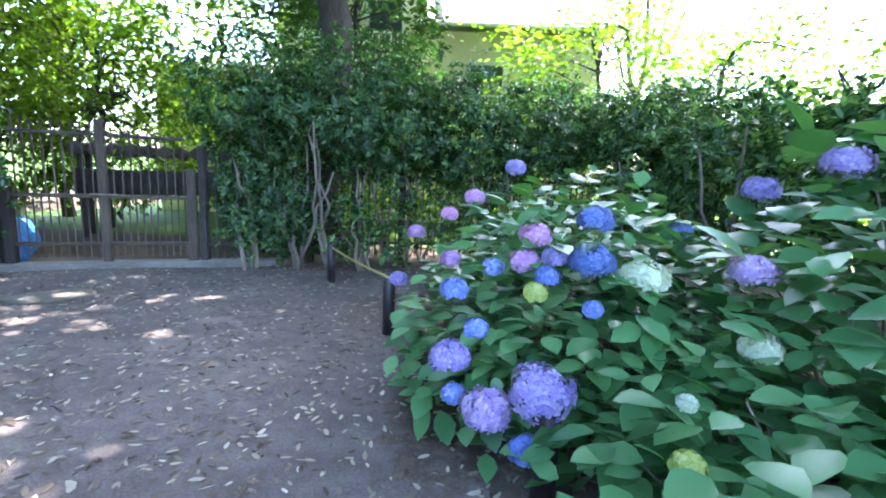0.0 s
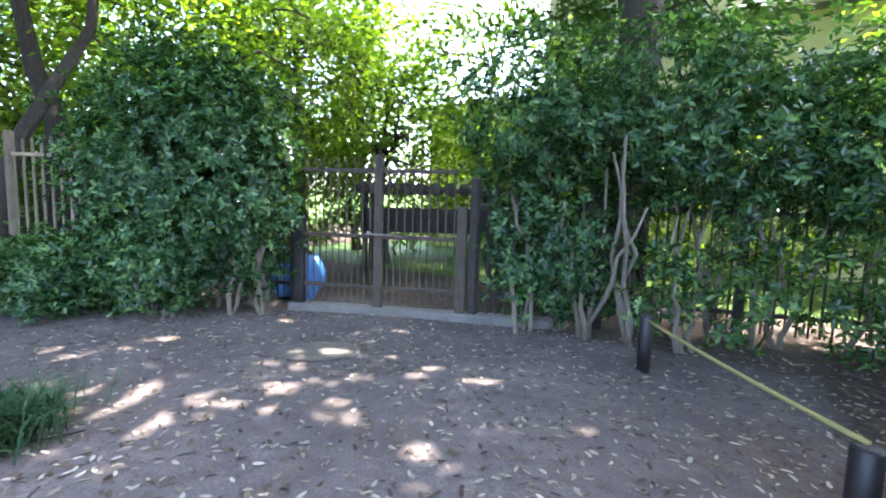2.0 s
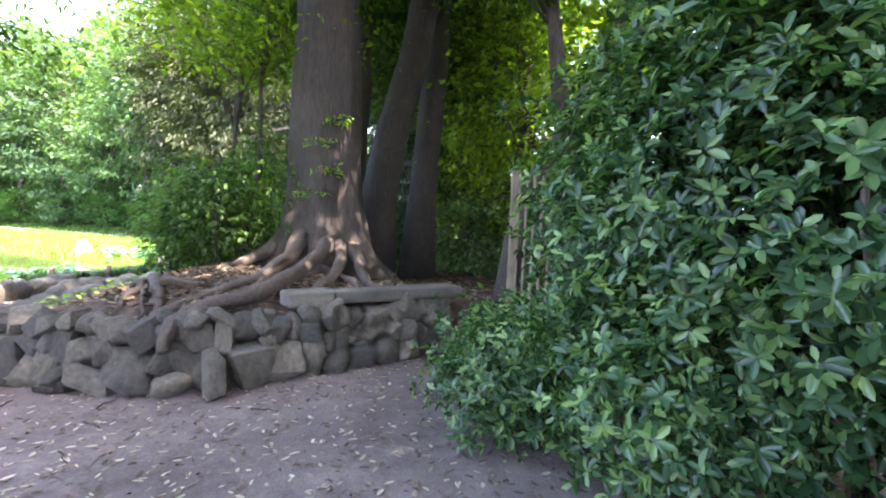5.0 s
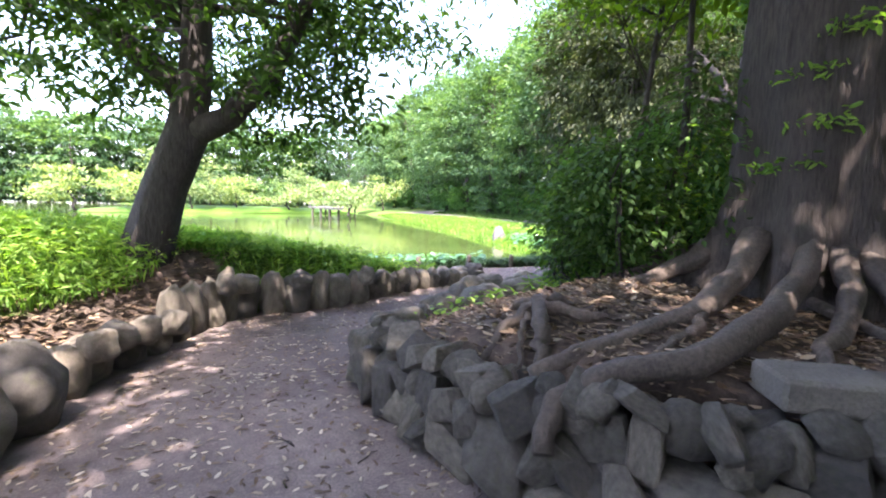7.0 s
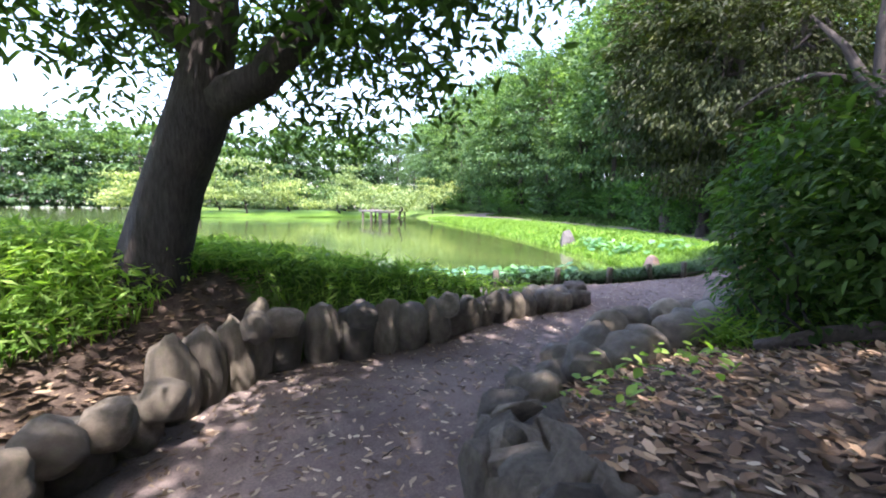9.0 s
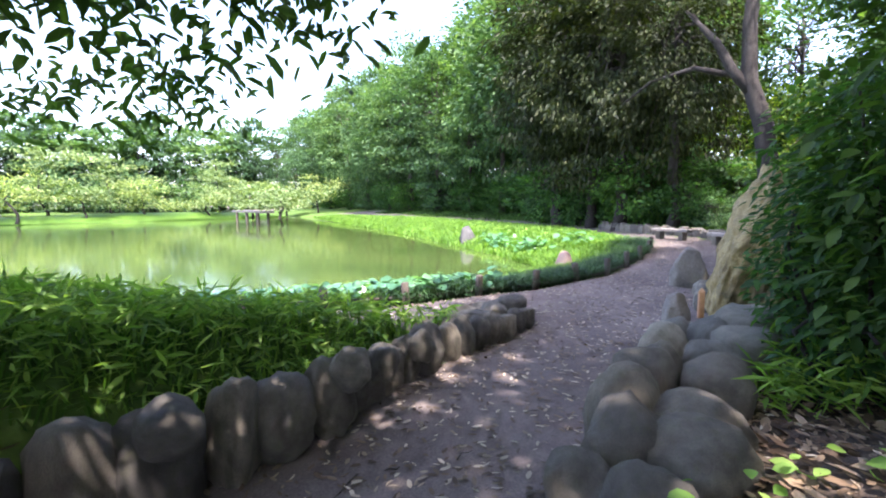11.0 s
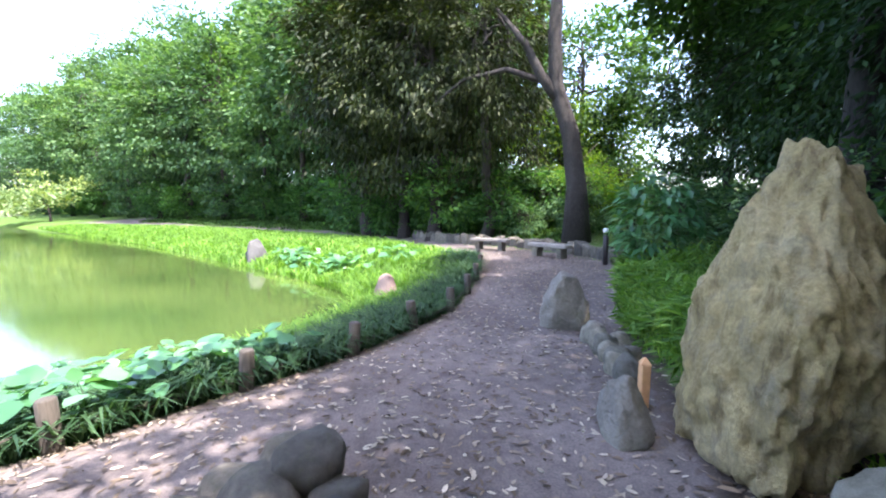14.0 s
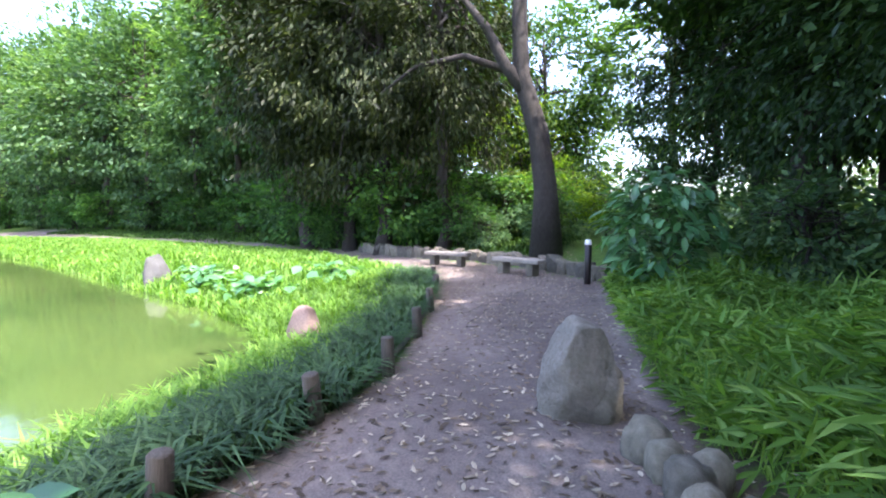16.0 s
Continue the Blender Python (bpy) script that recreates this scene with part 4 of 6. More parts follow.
def big_tree():
    """The old tree with its roots over the wall."""
    rng = np.random.default_rng(4)
    t = thing("old_tree", "massive old tree with grey bark and bare roots over the wall", "tree", (-13.0, 2.32, 0))
    hs = [0.7, 0.95, 1.2, 1.6, 2.1, 3.0, 4.2, 5.6, 7.0, 9.0]
    rs = [1.1, 0.9, 0.77, 0.68, 0.61, 0.56, 0.52, 0.48, 0.4, 0.2]
    vs, fs, seg = [], [], 28
    for h, r in zip(hs, rs):
        for k in range(seg):
            w = 2 * math.pi * k / seg
            f = 1 + (0.34 * math.exp(-(h - 0.7) / 0.8) + 0.05) * math.sin(w * 6 + 0.6 * h) + 0.08 * noise.noise(Vector((math.cos(w) * 2, math.sin(w) * 2, h)))
            f += 0.05 * math.sin(w * 13 + h)
            vs.append((r * f * math.cos(w) + 0.05 * h, r * f * math.sin(w), h))
    for i in range(len(hs) - 1):
        for k in range(seg):
            q = (k + 1) % seg
            fs.append((i * seg + k, i * seg + q, (i + 1) * seg + q, (i + 1) * seg + k))
    groups = [(vs, fs)]
    # crown set off the trunk, unseen overhead, to shade path and bank
    p, cc = crown_points(rng, (2.6, 2.6, 9.4), (7.5, 5.2, 2.6), 250, 85, 0.62)
    groups += limbs(rng, (0.2, 0, 4.5), (0.4, 0, 8.5), cc, 16, 0.28)
    part("trunk", poly_mesh("trunk", groups), M_BARK, t)
    roots = [
        ([(0.5, 0.15, 1.5), (1.3, 0.2, 1.22), (2.4, 0.25, 1.0), (3.1, 0.1, 0.92), (3.4, -0.15, 0.86), (3.68, -0.4, 0.78), (3.92, -0.4, 0.66), (4.0, -0.36, 0.48)], 0.14, 0.075),
        ([(0.6, -0.25, 1.5), (1.2, -0.25, 1.15), (1.9, -0.25, 0.98), (2.7, -0.4, 0.9), (3.3, -0.6, 0.8), (3.6, -0.72, 0.7)], 0.17, 0.07),
        ([(0.4, -0.6, 1.4), (1.0, -0.95, 1.05), (1.6, -1.15, 0.92), (2.4, -1.4, 0.82), (3.0, -1.7, 0.66)], 0.15, 0.05),
        ([(0.2, -0.7, 1.35), (0.4, -1.4, 0.98), (0.5, -2.0, 0.8), (0.6, -2.6, 0.55)], 0.15, 0.06),
        ([(0.6, 0.4, 1.4), (1.2, 0.55, 1.08), (1.9, 0.55, 0.92), (2.4, 0.5, 0.86), (2.75, 0.85, 0.78)], 0.14, 0.05),
        ([(0.5, 0.55, 1.35), (1.1, 0.85, 1.02), (1.6, 1.0, 0.9), (1.95, 1.2, 0.84), (1.95, 1.6, 0.78)], 0.14, 0.05),
        ([(1.9, -0.3, 1.0), (2.4, -0.15, 0.92), (2.9, -0.2, 0.84), (3.4, -0.25, 0.74)], 0.08, 0.03),
        ([(1.4, -1.1, 0.96), (2.0, -0.85, 0.9), (2.6, -0.9, 0.84), (3.1, -0.95, 0.74)], 0.08, 0.04),
        ([(2.35, -1.2, 0.86), (2.8, -1.15, 1.0), (3.05, -1.1, 1.0), (3.3, -1.15, 0.9), (3.5, -1.22, 0.62)], 0.075, 0.05),
        ([(2.95, -1.15, 1.0), (3.2, -0.95, 0.98), (3.4, -0.78, 0.86), (3.58, -0.66, 0.6)], 0.08, 0.06),
        ([(3.05, -1.1, 0.98), (3.38, -0.98, 0.88), (3.55, -0.86, 0.76), (3.68, -0.8, 0.56)], 0.035, 0.02),
        ([(3.0, -1.1, 0.99), (2.8, -0.8, 0.95), (2.55, -0.75, 0.86), (2.4, -0.7, 0.74)], 0.065, 0.04),
        ([(2.95, -1.15, 0.99), (2.8, -1.45, 0.9), (2.85, -1.65, 0.62)], 0.06, 0.035),
        ([(1.2, 0.3, 1.02), (1.8, 0.95, 0.92), (2.3, 1.0, 0.84), (2.5, 0.95, 0.76)], 0.07, 0.03),
    ]
    for r, r0, r1 in roots:
        r = np.array(r)
        r[:, 2] -= 0.05
        f = np.linspace(0, 1, len(r))
        g = np.linspace(0, 1, 16)
        pts = np.stack([np.interp(g, f, r[:, k]) for k in range(3)], 1)
        for k in range(2):
            pts[1:-1] = (pts[:-2] + 2 * pts[1:-1] + pts[2:]) / 4
        pts[1:-1] += rng.normal(0, 0.014, (14, 3))
        rad = 0.78 * (r1 + (r0 - r1) * (1 - g) ** 1.3) * rng.uniform(0.9, 1.1, 16)
        part("root", poly_mesh("root", [tube(pts, rad, 12, 0.35)]), M_ROOT, t, "smooth grey-brown bare root")
    for a, h in ((-0.15, 2.15), (0.25, 2.5), (0.05, 2.95), (0.5, 3.3)):
        r = np.interp(h, hs, rs) * 0.98
        at = np.array((r * math.cos(a) + 0.05 * h, r * math.sin(a), h))
        q = at + np.clip(rng.normal(0, 1, (46, 3)), -1.8, 1.8) * np.array([0.05, 0.15, 0.05]) + np.array([0.04, 0, 0])
        part("sprig", leaf_cloud("sprig", q, 0.085, rng, 0.2, 0.4, fine=True), M_SASA, t, "pale green leafy shoots on the trunk")
    out = p - np.array((2.6, 2.6, 9.4))
    out /= np.linalg.norm(out, axis=1)[:, None]
    part("crown", leaf_cloud("crown", p, 0.29, rng, 0.3, 0.5, out), M_TREE, t)


def pond_tree():
    rng = np.random.default_rng(14)
    t = thing("pond_tree", "leaning broadleaf tree with a spreading crown on the mound", "tree", (-8.35, -4.1, 0))
    trunk = [(0, 0, 0.7), (-0.05, 0.05, 1.1), (-0.2, 0.2, 1.8), (-0.42, 0.42, 2.5), (-0.55, 0.5, 3.3), (-0.6, 0.5, 4.4), (-0.5, 0.4, 5.6)]
    g = [tube(trunk, [0.42, 0.31, 0.27, 0.27, 0.21, 0.17, 0.1], 14, 0.2),
         tube([(-0.42, 0.42, 2.5), (-0.85, 0.85, 2.75), (-1.25, 1.2, 3.3), (-1.6, 1.6, 4.2), (-1.9, 2.0, 5.0)], [0.2, 0.17, 0.15, 0.11, 0.05], 10, 0.15),
         tube([(-0.5, 0.45, 3.0), (0.3, -0.3, 3.9), (1.0, -0.9, 4.6), (1.7, -1.4, 5.2)], [0.17, 0.13, 0.1, 0.04], 8, 0.1)]
    p, cc = crown_points(rng, (-0.6, 0.3, 5.1), (3.9, 3.9, 2.6), 320, 88, 0.34, 0.35)
    keep = (p[:, 2] > 2.1) & ~((p[:, 0] < -2.7) & (p[:, 2] < 3.7))
    g += limbs(rng, (-0.5, 0.45, 2.7), (-0.5, 0.4, 5.4), cc, 42, 0.09, 0.2)
    part("trunk", poly_mesh("trunk", g), M_BARKDARK, t)
    # hanging outer sprays
    c2 = np.array([(-2.6, -0.6, 2.7), (-2.6, 0.9, 2.8), (-2.2, -1.6, 2.5), (-2.9, -1.4, 2.7), (-1.6, -2.4, 2.6), (1.8, 1.6, 2.5), (2.6, 0.5, 2.6), (-1.8, 2.4, 3.0), (2.2, -1.6, 2.5), (-2.8, 0.2, 3.2), (-1.2, 2.7, 3.0)])
    q = np.repeat(c2, 130, 0) + np.clip(rng.normal(0, 1, (1430, 3)), -1.8, 1.8) * np.array([0.35, 0.35, 0.2])
    p = np.concatenate([p[keep], q])
    part("crown", leaf_cloud("crown", p, 0.135, rng, 0.55, 0.38, fine=True), M_TREE, t)


def bare_trunks():
    rng = np.random.default_rng(31)
    for pts, r0, r1, lab, crown in (
            ([(-14.6, 2.85, 0.9), (-14.6, 2.95, 2.2), (-14.65, 3.2, 3.6), (-14.7, 3.6, 5.2), (-14.8, 4.0, 8)], 0.42, 0.27, "dark leaning tree trunk on the bank", 1),
            ([(-15.5, 3.75, 0.9), (-15.5, 3.85, 2.5), (-15.6, 4.0, 5), (-15.7, 4.1, 8)], 0.36, 0.22, "dark upright tree trunk on the bank", 1),
            ([(-11.6, 5.25, 0.6), (-11.7, 5.45, 1.6), (-11.75, 5.7, 2.4), (-11.85, 6.3, 3.5), (-12.0, 6.9, 4.6), (-12.0, 7.1, 6.5)], 0.14, 0.09, "slender pale tree leaning over the fence", 0),
            ([(-12.7, 6.5, 1.1), (-12.7, 6.55, 2.8), (-12.9, 6.3, 3.8), (-13.1, 6.0, 6.5)], 0.24, 0.1, "forked pale tree trunk on the bank", 1),
            ([(-12.9, 0.9, 0.5), (-12.85, 0.95, 1.5), (-12.9, 1.15, 2.6), (-12.95, 1.1, 4.4)], 0.07, 0.03, "thin young tree on the bank", 0),
            ([(-13.4, 0.3, 0.4), (-13.5, 0.3, 2.2), (-13.6, 0.5, 4.6)], 0.06, 0.03, "thin young tree on the bank", 0),
            ([(-30.4, -1.9, 0.6), (-30.4, -1.9, 2.5), (-30.4, -2.2, 4.4), (-30.5, -2.75, 6.2), (-30.6, -2.85, 8.2), (-30.6, -2.7, 11.0)], 0.42, 0.2, "dark forked tree above the benches", 1),
            ([(-21.8, 2.4, 0.5), (-21.8, 2.4, 3), (-21.7, 2.4, 6)], 0.34, 0.25, "dark broad tree trunk in the wood", 1),
            ([(-19.3, 3.6, 0.6), (-19.2, 3.6, 3), (-19.3, 3.6, 6)], 0.2, 0.15, "dark tree trunk in the wood", 0)):
        t = thing("bank_tree", lab, "tree")
        p = np.array(pts, float)
        p[0, 2] = land_z(p[0, 0], p[0, 1]) - 0.15
        rr = np.linspace(r0, r1, len(p))
        rr[0] *= 1.35
        g = [tube(p, rr, 12, 0.2)]
        top = p[-1]
        cp, cc = crown_points(rng, top + np.array((0, 0, 0.8)), (3.6, 3.6, 2.0) if crown else (1.5, 1.5, 1.2), 90 if crown else 45, 60, 0.5)
        g += limbs(rng, p[-2], top, cc, 9, r1 * 0.6)
        if lab.startswith("dark forked"):
            g.append(tube([(-30.45, -2.5, 5.5), (-30.4, -3.3, 6.6), (-30.4, -3.9, 7.8), (-30.4, -5.0, 9.2)], [0.24, 0.2, 0.15, 0.06], 8))
            g.append(tube([(-30.45, -3.2, 6.4), (-30.3, -4.6, 6.9), (-30.2, -6.2, 6.6), (-30.2, -7.4, 5.8)], [0.13, 0.1, 0.07, 0.03], 8))
        part("trunk", poly_mesh("trunk", g), M_BARKDARK if "dark" in lab else M_BARK, t)
        part("crown", leaf_cloud("crown", cp, 0.15, rng, 0.4, 0.45), M_TREE if "dark" in lab else M_BRIGHT, t)


big_tree()
pond_tree()
bare_trunks()


# ---- hedges ----
def hedge(name, line, lo, hi, thick, count, seed, label, stems, leaf=0.085, ragged=0.5, dome=0.0, tall=2.4):
    rng = np.random.default_rng(seed)
    t = thing(name, label, "hedge")
    L = length(line)
    per = 34
    bushes = max(2, int(L / 0.62))
    cs, axs = [], []
    for i in range(bushes):
        x, y, dx, dy = along(line, (i + rng.uniform(0.2, 0.8)) / bushes * L)
        off = rng.uniform(-0.22, 0.22) * thick
        x, y = x - dy * off, y + dx * off
        top = hi * rng.uniform(0.86, 1.08) * (1 - dome * abs(2 * (i + 0.5) / bushes - 1) ** 2)
        low = lo * rng.uniform(0.6, 1.5)
        m = int(count / per / bushes)
        d = rng.normal(0, 1, (m, 3))
        d /= np.linalg.norm(d, axis=1)[:, None]
        rad = rng.uniform(0.45, 1.05, (m, 1)) ** 0.6
        lump = np.array([1 + ragged * 0.6 * noise.noise(Vector(v) * 2.1 + Vector((x, y, seed))) for v in d])[:, None]
        c = d * rad * lump * np.array([thick * 0.62, thick * 0.62, (top - low) / 2])
        c[:, 2] = (top + low) / 2 + c[:, 2] * 1.0
        c[:, 2] += land_z(x, y) * 0.9
        axs.append(d)
        c[:, 0] += x
        c[:, 1] += y
        cs.append(c)
    cs = np.concatenate(cs)
    ax = np.concatenate(axs)
    k = 5
    p = np.repeat(cs, k, 0) + rng.normal(0, 1, (len(cs) * k, 3)) * np.array([0.14, 0.14, 0.09])
    ax = np.repeat(ax, k, 0) + rng.normal(0, 0.45, (len(cs) * k, 3)) + np.array([0, 0, 0.7])
    part("foliage", rosettes("foliage", p, ax, leaf * 0.95, rng), M_HEDGE, t)
    for i in range(stems):
        x, y, dx, dy = along(line, (i + rng.uniform(0.2, 0.8)) / stems * L)
        off = thick * rng.uniform(-0.42, 0.1)
        x, y = x - dy * off, y + dx * off
        z = land_z(x, y)
        g = []
        for k in range(rng.integers(1, 4)):
            e = (x + rng.normal(0, 0.25), y + rng.normal(0, 0.2), z + rng.uniform(0.62, 1.0) * tall)
            g.append(tube(bend((x + rng.normal(0, 0.03), y, z - 0.1), e, 7, 0, 0.05, rng), np.linspace(0.035, 0.014, 7), 6))
        part("stem", poly_mesh("stem", g), M_TWIG, t)
    return t


hedge("gate_hedge", [(-8.6, 6.05), (-7.9, 6.2), (-7.3, 6.5), (-6.8, 6.95)], 0.4, 3.5, 1.3, 52000, 2, "tall dark evergreen hedge beside the gate", 6, 0.085, 0.6, 0.28)
hedge("fence_bush", [(-9.9, 5.0), (-9.2, 5.1), (-8.5, 5.35)], 0.0, 1.05, 0.95, 12000, 5, "low evergreen bushes in front of the fence", 3, 0.08, 0.6, 0.2, 0.9)
hedge("front_bush", [(-8.4, 5.5), (-7.8, 5.75), (-7.2, 6.1)], 0.05, 1.7, 0.9, 15000, 15, "low evergreen bushes in front of the hedge", 3, 0.08, 0.6, 0.1, 1.2)
hedge("long_hedge", [(-3.9, 8.3), (-2.6, 8.6), (-1.2, 8.95), (0.4, 9.5), (2.4, 10.0), (5.0, 10.0)], 1.35, 3.6, 1.35, 62000, 3, "tall dark evergreen hedge with bare pale stems below", 22, 0.095)
hedge("low_hedge", [(-3.9, 8.0), (-3.3, 8.1), (-2.7, 8.35)], 0.15, 2.4, 0.75, 9000, 8, "low leafy growth at the hedge's foot", 2, 0.09, 0.5, 0.0, 1.6)
hedge("hedge_suckers", [(-2.4, 8.3), (-1.0, 8.6), (0.8, 9.2), (3.0, 9.6)], 0.05, 1.3, 0.7, 6500, 12, "sparse leafy shoots under the hedge", 4, 0.1, 0.5, 0.0, 0.9)
hedge("side_hedge", [(2.6, 9.4), (3.4, 7.5), (4.0, 5.0), (4.2, 2.0)], 0.5, 3.0, 1.4, 26000, 9, "green hedge behind the hydrangeas", 5, 0.13)


# ---- gate and fences ----
def bar(parent, name, a, b, w, d, material, label=""):
    """A squared bar from a to b."""
    a, b = Vector(a), Vector(b)
    L = (b - a).length
    me = box_mesh(name, w, d, L, min(w, d) * 0.12)
    m = Matrix.Translation((a + b) / 2) @ (b - a).to_track_quat("Z", "Y").to_matrix().to_4x4()
    return part(name, me, material, parent, label, m)


GATE_A, GATE_M, GATE_B = Vector((-6.52, 7.12, 0)), Vector((-5.5, 7.52, 0)), Vector((-4.42, 7.95, 0))


def build_gate():
    yaw = math.degrees(math.atan2(GATE_B.y - GATE_A.y, GATE_B.x - GATE_A.x))
    g = thing("garden_gate", "closed double wooden gate with slender upright bars", "gate", tuple(GATE_M), rz=yaw)
    half = (GATE_B - GATE_A).length / 2
    bar(g, "post", (0, 0, 0.0), (0, 0, 2.14), 0.115, 0.10, M_GATE)
    bar(g, "post", (half, 0, 0.0), (half, 0, 1.5), 0.13, 0.12, M_GATE)
    bar(g, "post", (-half, 0, 0.0), (-half, 0, 1.3), 0.13, 0.13, M_BLACK, "black-stained gate post")
    for sgn in (-1, 1):
        x0, x1 = sgn * 0.06, sgn * (half - 0.065)
        for z, w in ((1.93, 0.06), (1.06, 0.07), (0.37, 0.06)):
            bar(g, "rail", (x0, 0, z), (x1, 0, z), w, 0.05, M_GATE)
        n = 9
        for i in range(n):
            x = x0 + (x1 - x0) * (i + 0.6) / n
            bar(g, "picket", (x, 0.03, 1.06), (x, 0.03, 2.0 + (0.0 if sgn > 0 else 0.1)), 0.02, 0.016, M_GATE)
        for i in range(n + 2):
            x = x0 + (x1 - x0) * (i + 0.6) / (n + 2)
            bar(g, "picket", (x, 0.03, 0.16), (x, 0.03, 1.05), 0.017, 0.014, M_GATE)
    bar(g, "bolt", (-0.16, -0.06, 1.09), (0.2, -0.06, 1.09), 0.025, 0.02, M_CONCRETE, "grey metal sliding bolt")
    d = (GATE_B - GATE_A).normalized()
    c = (GATE_A + GATE_B) / 2 + d * 0.5
    solo("gate_sill", box_mesh("gate_sill", 3.6, 0.22, 0.2, 0.015, 0.01), M_CONCRETE, "low concrete sill under the gate", "sill", m=pose(c.x, c.y, 0.0, 0, 0, yaw))


def picket_fence(name, line, z0, z1, step, wide, material, label, post_every=1.8, posts=True):
    f = thing(name, label, "fence")
    L = length(line)
    n = int(L / step)
    for i in range(n):
        x, y, dx, dy = along(line, (i + 0.5) * step)
        z = land_z(x, y)
        zz = z1 + 0.03 * math.sin(i * 12.9)
        bar(f, "picket", (x, y, z + z0), (x, y, z + zz), wide, 0.022, material)
    for (ax, ay), (bx, by) in zip(line, line[1:]):
        for r in (0.35, z1 - 0.22):
            bar(f, "rail", (ax, ay, land_z(ax, ay) + r), (bx, by, land_z(bx, by) + r), 0.07, 0.05, material)
    if posts:
        k = int(L / post_every) + 1
        for i in range(k + 1):
            x, y, dx, dy = along(line, L * i / k)
            z = land_z(x, y)
            bar(f, "post", (x, y, z - 0.2), (x, y, z + z1 + 0.12), 0.11, 0.11, material)
    return f


build_gate()
picket_fence("bank_fence", [(-10.8, 5.3), (-9.9, 5.95), (-8.8, 6.55), (-7.7, 7.0)], 0.5, 2.3, 0.13, 0.06, M_FENCE, "weathered wooden picket fence on the bank")
picket_fence("iron_fence", [(-7.6, 6.95), (-6.62, 7.1)], 0.15, 1.1, 0.12, 0.022, M_BLACK, "dark slender fence beside the gate")
picket_fence("hedge_fence", [(-4.3, 8.0), (-2.6, 8.75), (-0.6, 9.35), (1.6, 10.1), (4.8, 10.6)], 0.12, 1.75, 0.12, 0.024, M_BARKDARK, "slender dark bar fence behind the hedge")


# ---- behind the gate ----
def garden_house():
    h = thing("house", "pale yellow rendered house with white-framed windows", "house", (0, 0, 0))
    for x0, x1, z in ((-6.4, -1.6, 8.2), (-1.6, 4.0, 6.2), (-10.6, -6.4, 4.6)):
        part("wall", box_mesh("wall", x1 - x0, 6, z, 0), M_WALL, h, "", pose((x0 + x1) / 2, 19.4 + 0.15 * (z < 8), z / 2))
        part("roof", box_mesh("roof", x1 - x0 + 0.6, 7, 0.22, 0.04), M_ROOF, h, "", pose((x0 + x1) / 2, 19.4 + 0.15 * (z < 8), z + 0.12))
        part("gutter", box_mesh("gutter", x1 - x0 + 0.6, 0.14, 0.14, 0.03), M_WHITE, h, "white gutter", pose((x0 + x1) / 2, 15.84 + 0.15 * (z < 8), z + 0.06))
    for x, y, z in ((-8.4, 16.53, 3.1), (-5.2, 16.38, 3.8), (-2.9, 16.38, 6.4), (-5.0, 16.38, 6.4), (0.4, 16.53, 4.6)):
        w = part("window", box_mesh("window", 1.3, 0.08, 1.4, 0.01), M_WHITE, h, "white window frame", pose(x, y, z))
        part("pane", box_mesh("pane", 1.05, 0.05, 1.15, 0), M_GLASSY, w, "", pose(0, -0.03, 0))
        part("rail", box_mesh("rail", 1.4, 0.06, 0.06, 0.01), M_WHITE, w, "", pose(0, -0.12, -0.4))
        for k in range(7):
            part("baluster", box_mesh("baluster", 0.04, 0.04, 0.4, 0.005), M_WHITE, w, "", pose(-0.6 + 0.2 * k, -0.12, -0.62))


def bare_tree():
    """A leafless pale tree standing up behind the hedge."""
    rng = np.random.default_rng(77)
    t = thing("bare_tree", "slender pale bare tree behind the hedge", "tree", (4.6, 15.2, 0))
    g = [tube(bend((0, 0, -0.2), (0.2, 0, 4.2), 6, 0, 0.06, rng), np.linspace(0.13, 0.1, 6), 8)]
    for dx, dy, h, r in ((-0.8, 0.2, 9.5, 0.075), (0.5, -0.2, 10.0, 0.08), (1.9, 0.3, 9.0, 0.07), (-1.9, 0.0, 8.2, 0.05)):
        pts = bend((0.2, 0, 4.1), (dx, dy, h), 8, 0.3, 0.12, rng)
        g.append(tube(pts, np.linspace(r, 0.02, 8), 7))
        for k in (3, 4, 5, 6):
            e = pts[k] + rng.normal(0, 0.7, 3) + np.array((0, 0, 1.1))
            g.append(tube(bend(pts[k], e, 5, 0, 0.05, rng), np.linspace(0.03, 0.008, 5), 5))
    part("trunk", poly_mesh("trunk", g), M_TWIG, t)


def garden_trolley():
    """The dark wooden stand with a scalloped edge behind the gate."""
    t = thing("garden_stand", "dark wooden stand under a scalloped roof edge", "stand", (-6.9, 10.9, 0), rz=28)
    for x in (-1.3, 1.3):
        for y in (-0.3, 0.3):
            bar(t, "leg", (x, y, 0), (x, y, 1.75), 0.1, 0.1, M_BARKDARK)
    part("shelf", box_mesh("shelf", 2.8, 0.7, 0.5, 0.02), M_BARKDARK, t, "", pose(0, 0, 1.15))
    part("roof", box_mesh("roof", 3.0, 0.9, 0.06, 0.01), M_GATE, t, "", pose(0, 0, 1.78))
    for i in range(10):
        part("scallop", cyl_mesh("scallop", 0.13, 0.13, 0.9, 10), M_GATE, t, "", pose(-1.35 + 0.3 * i, 0.45, 1.8, 90, 0, 0))


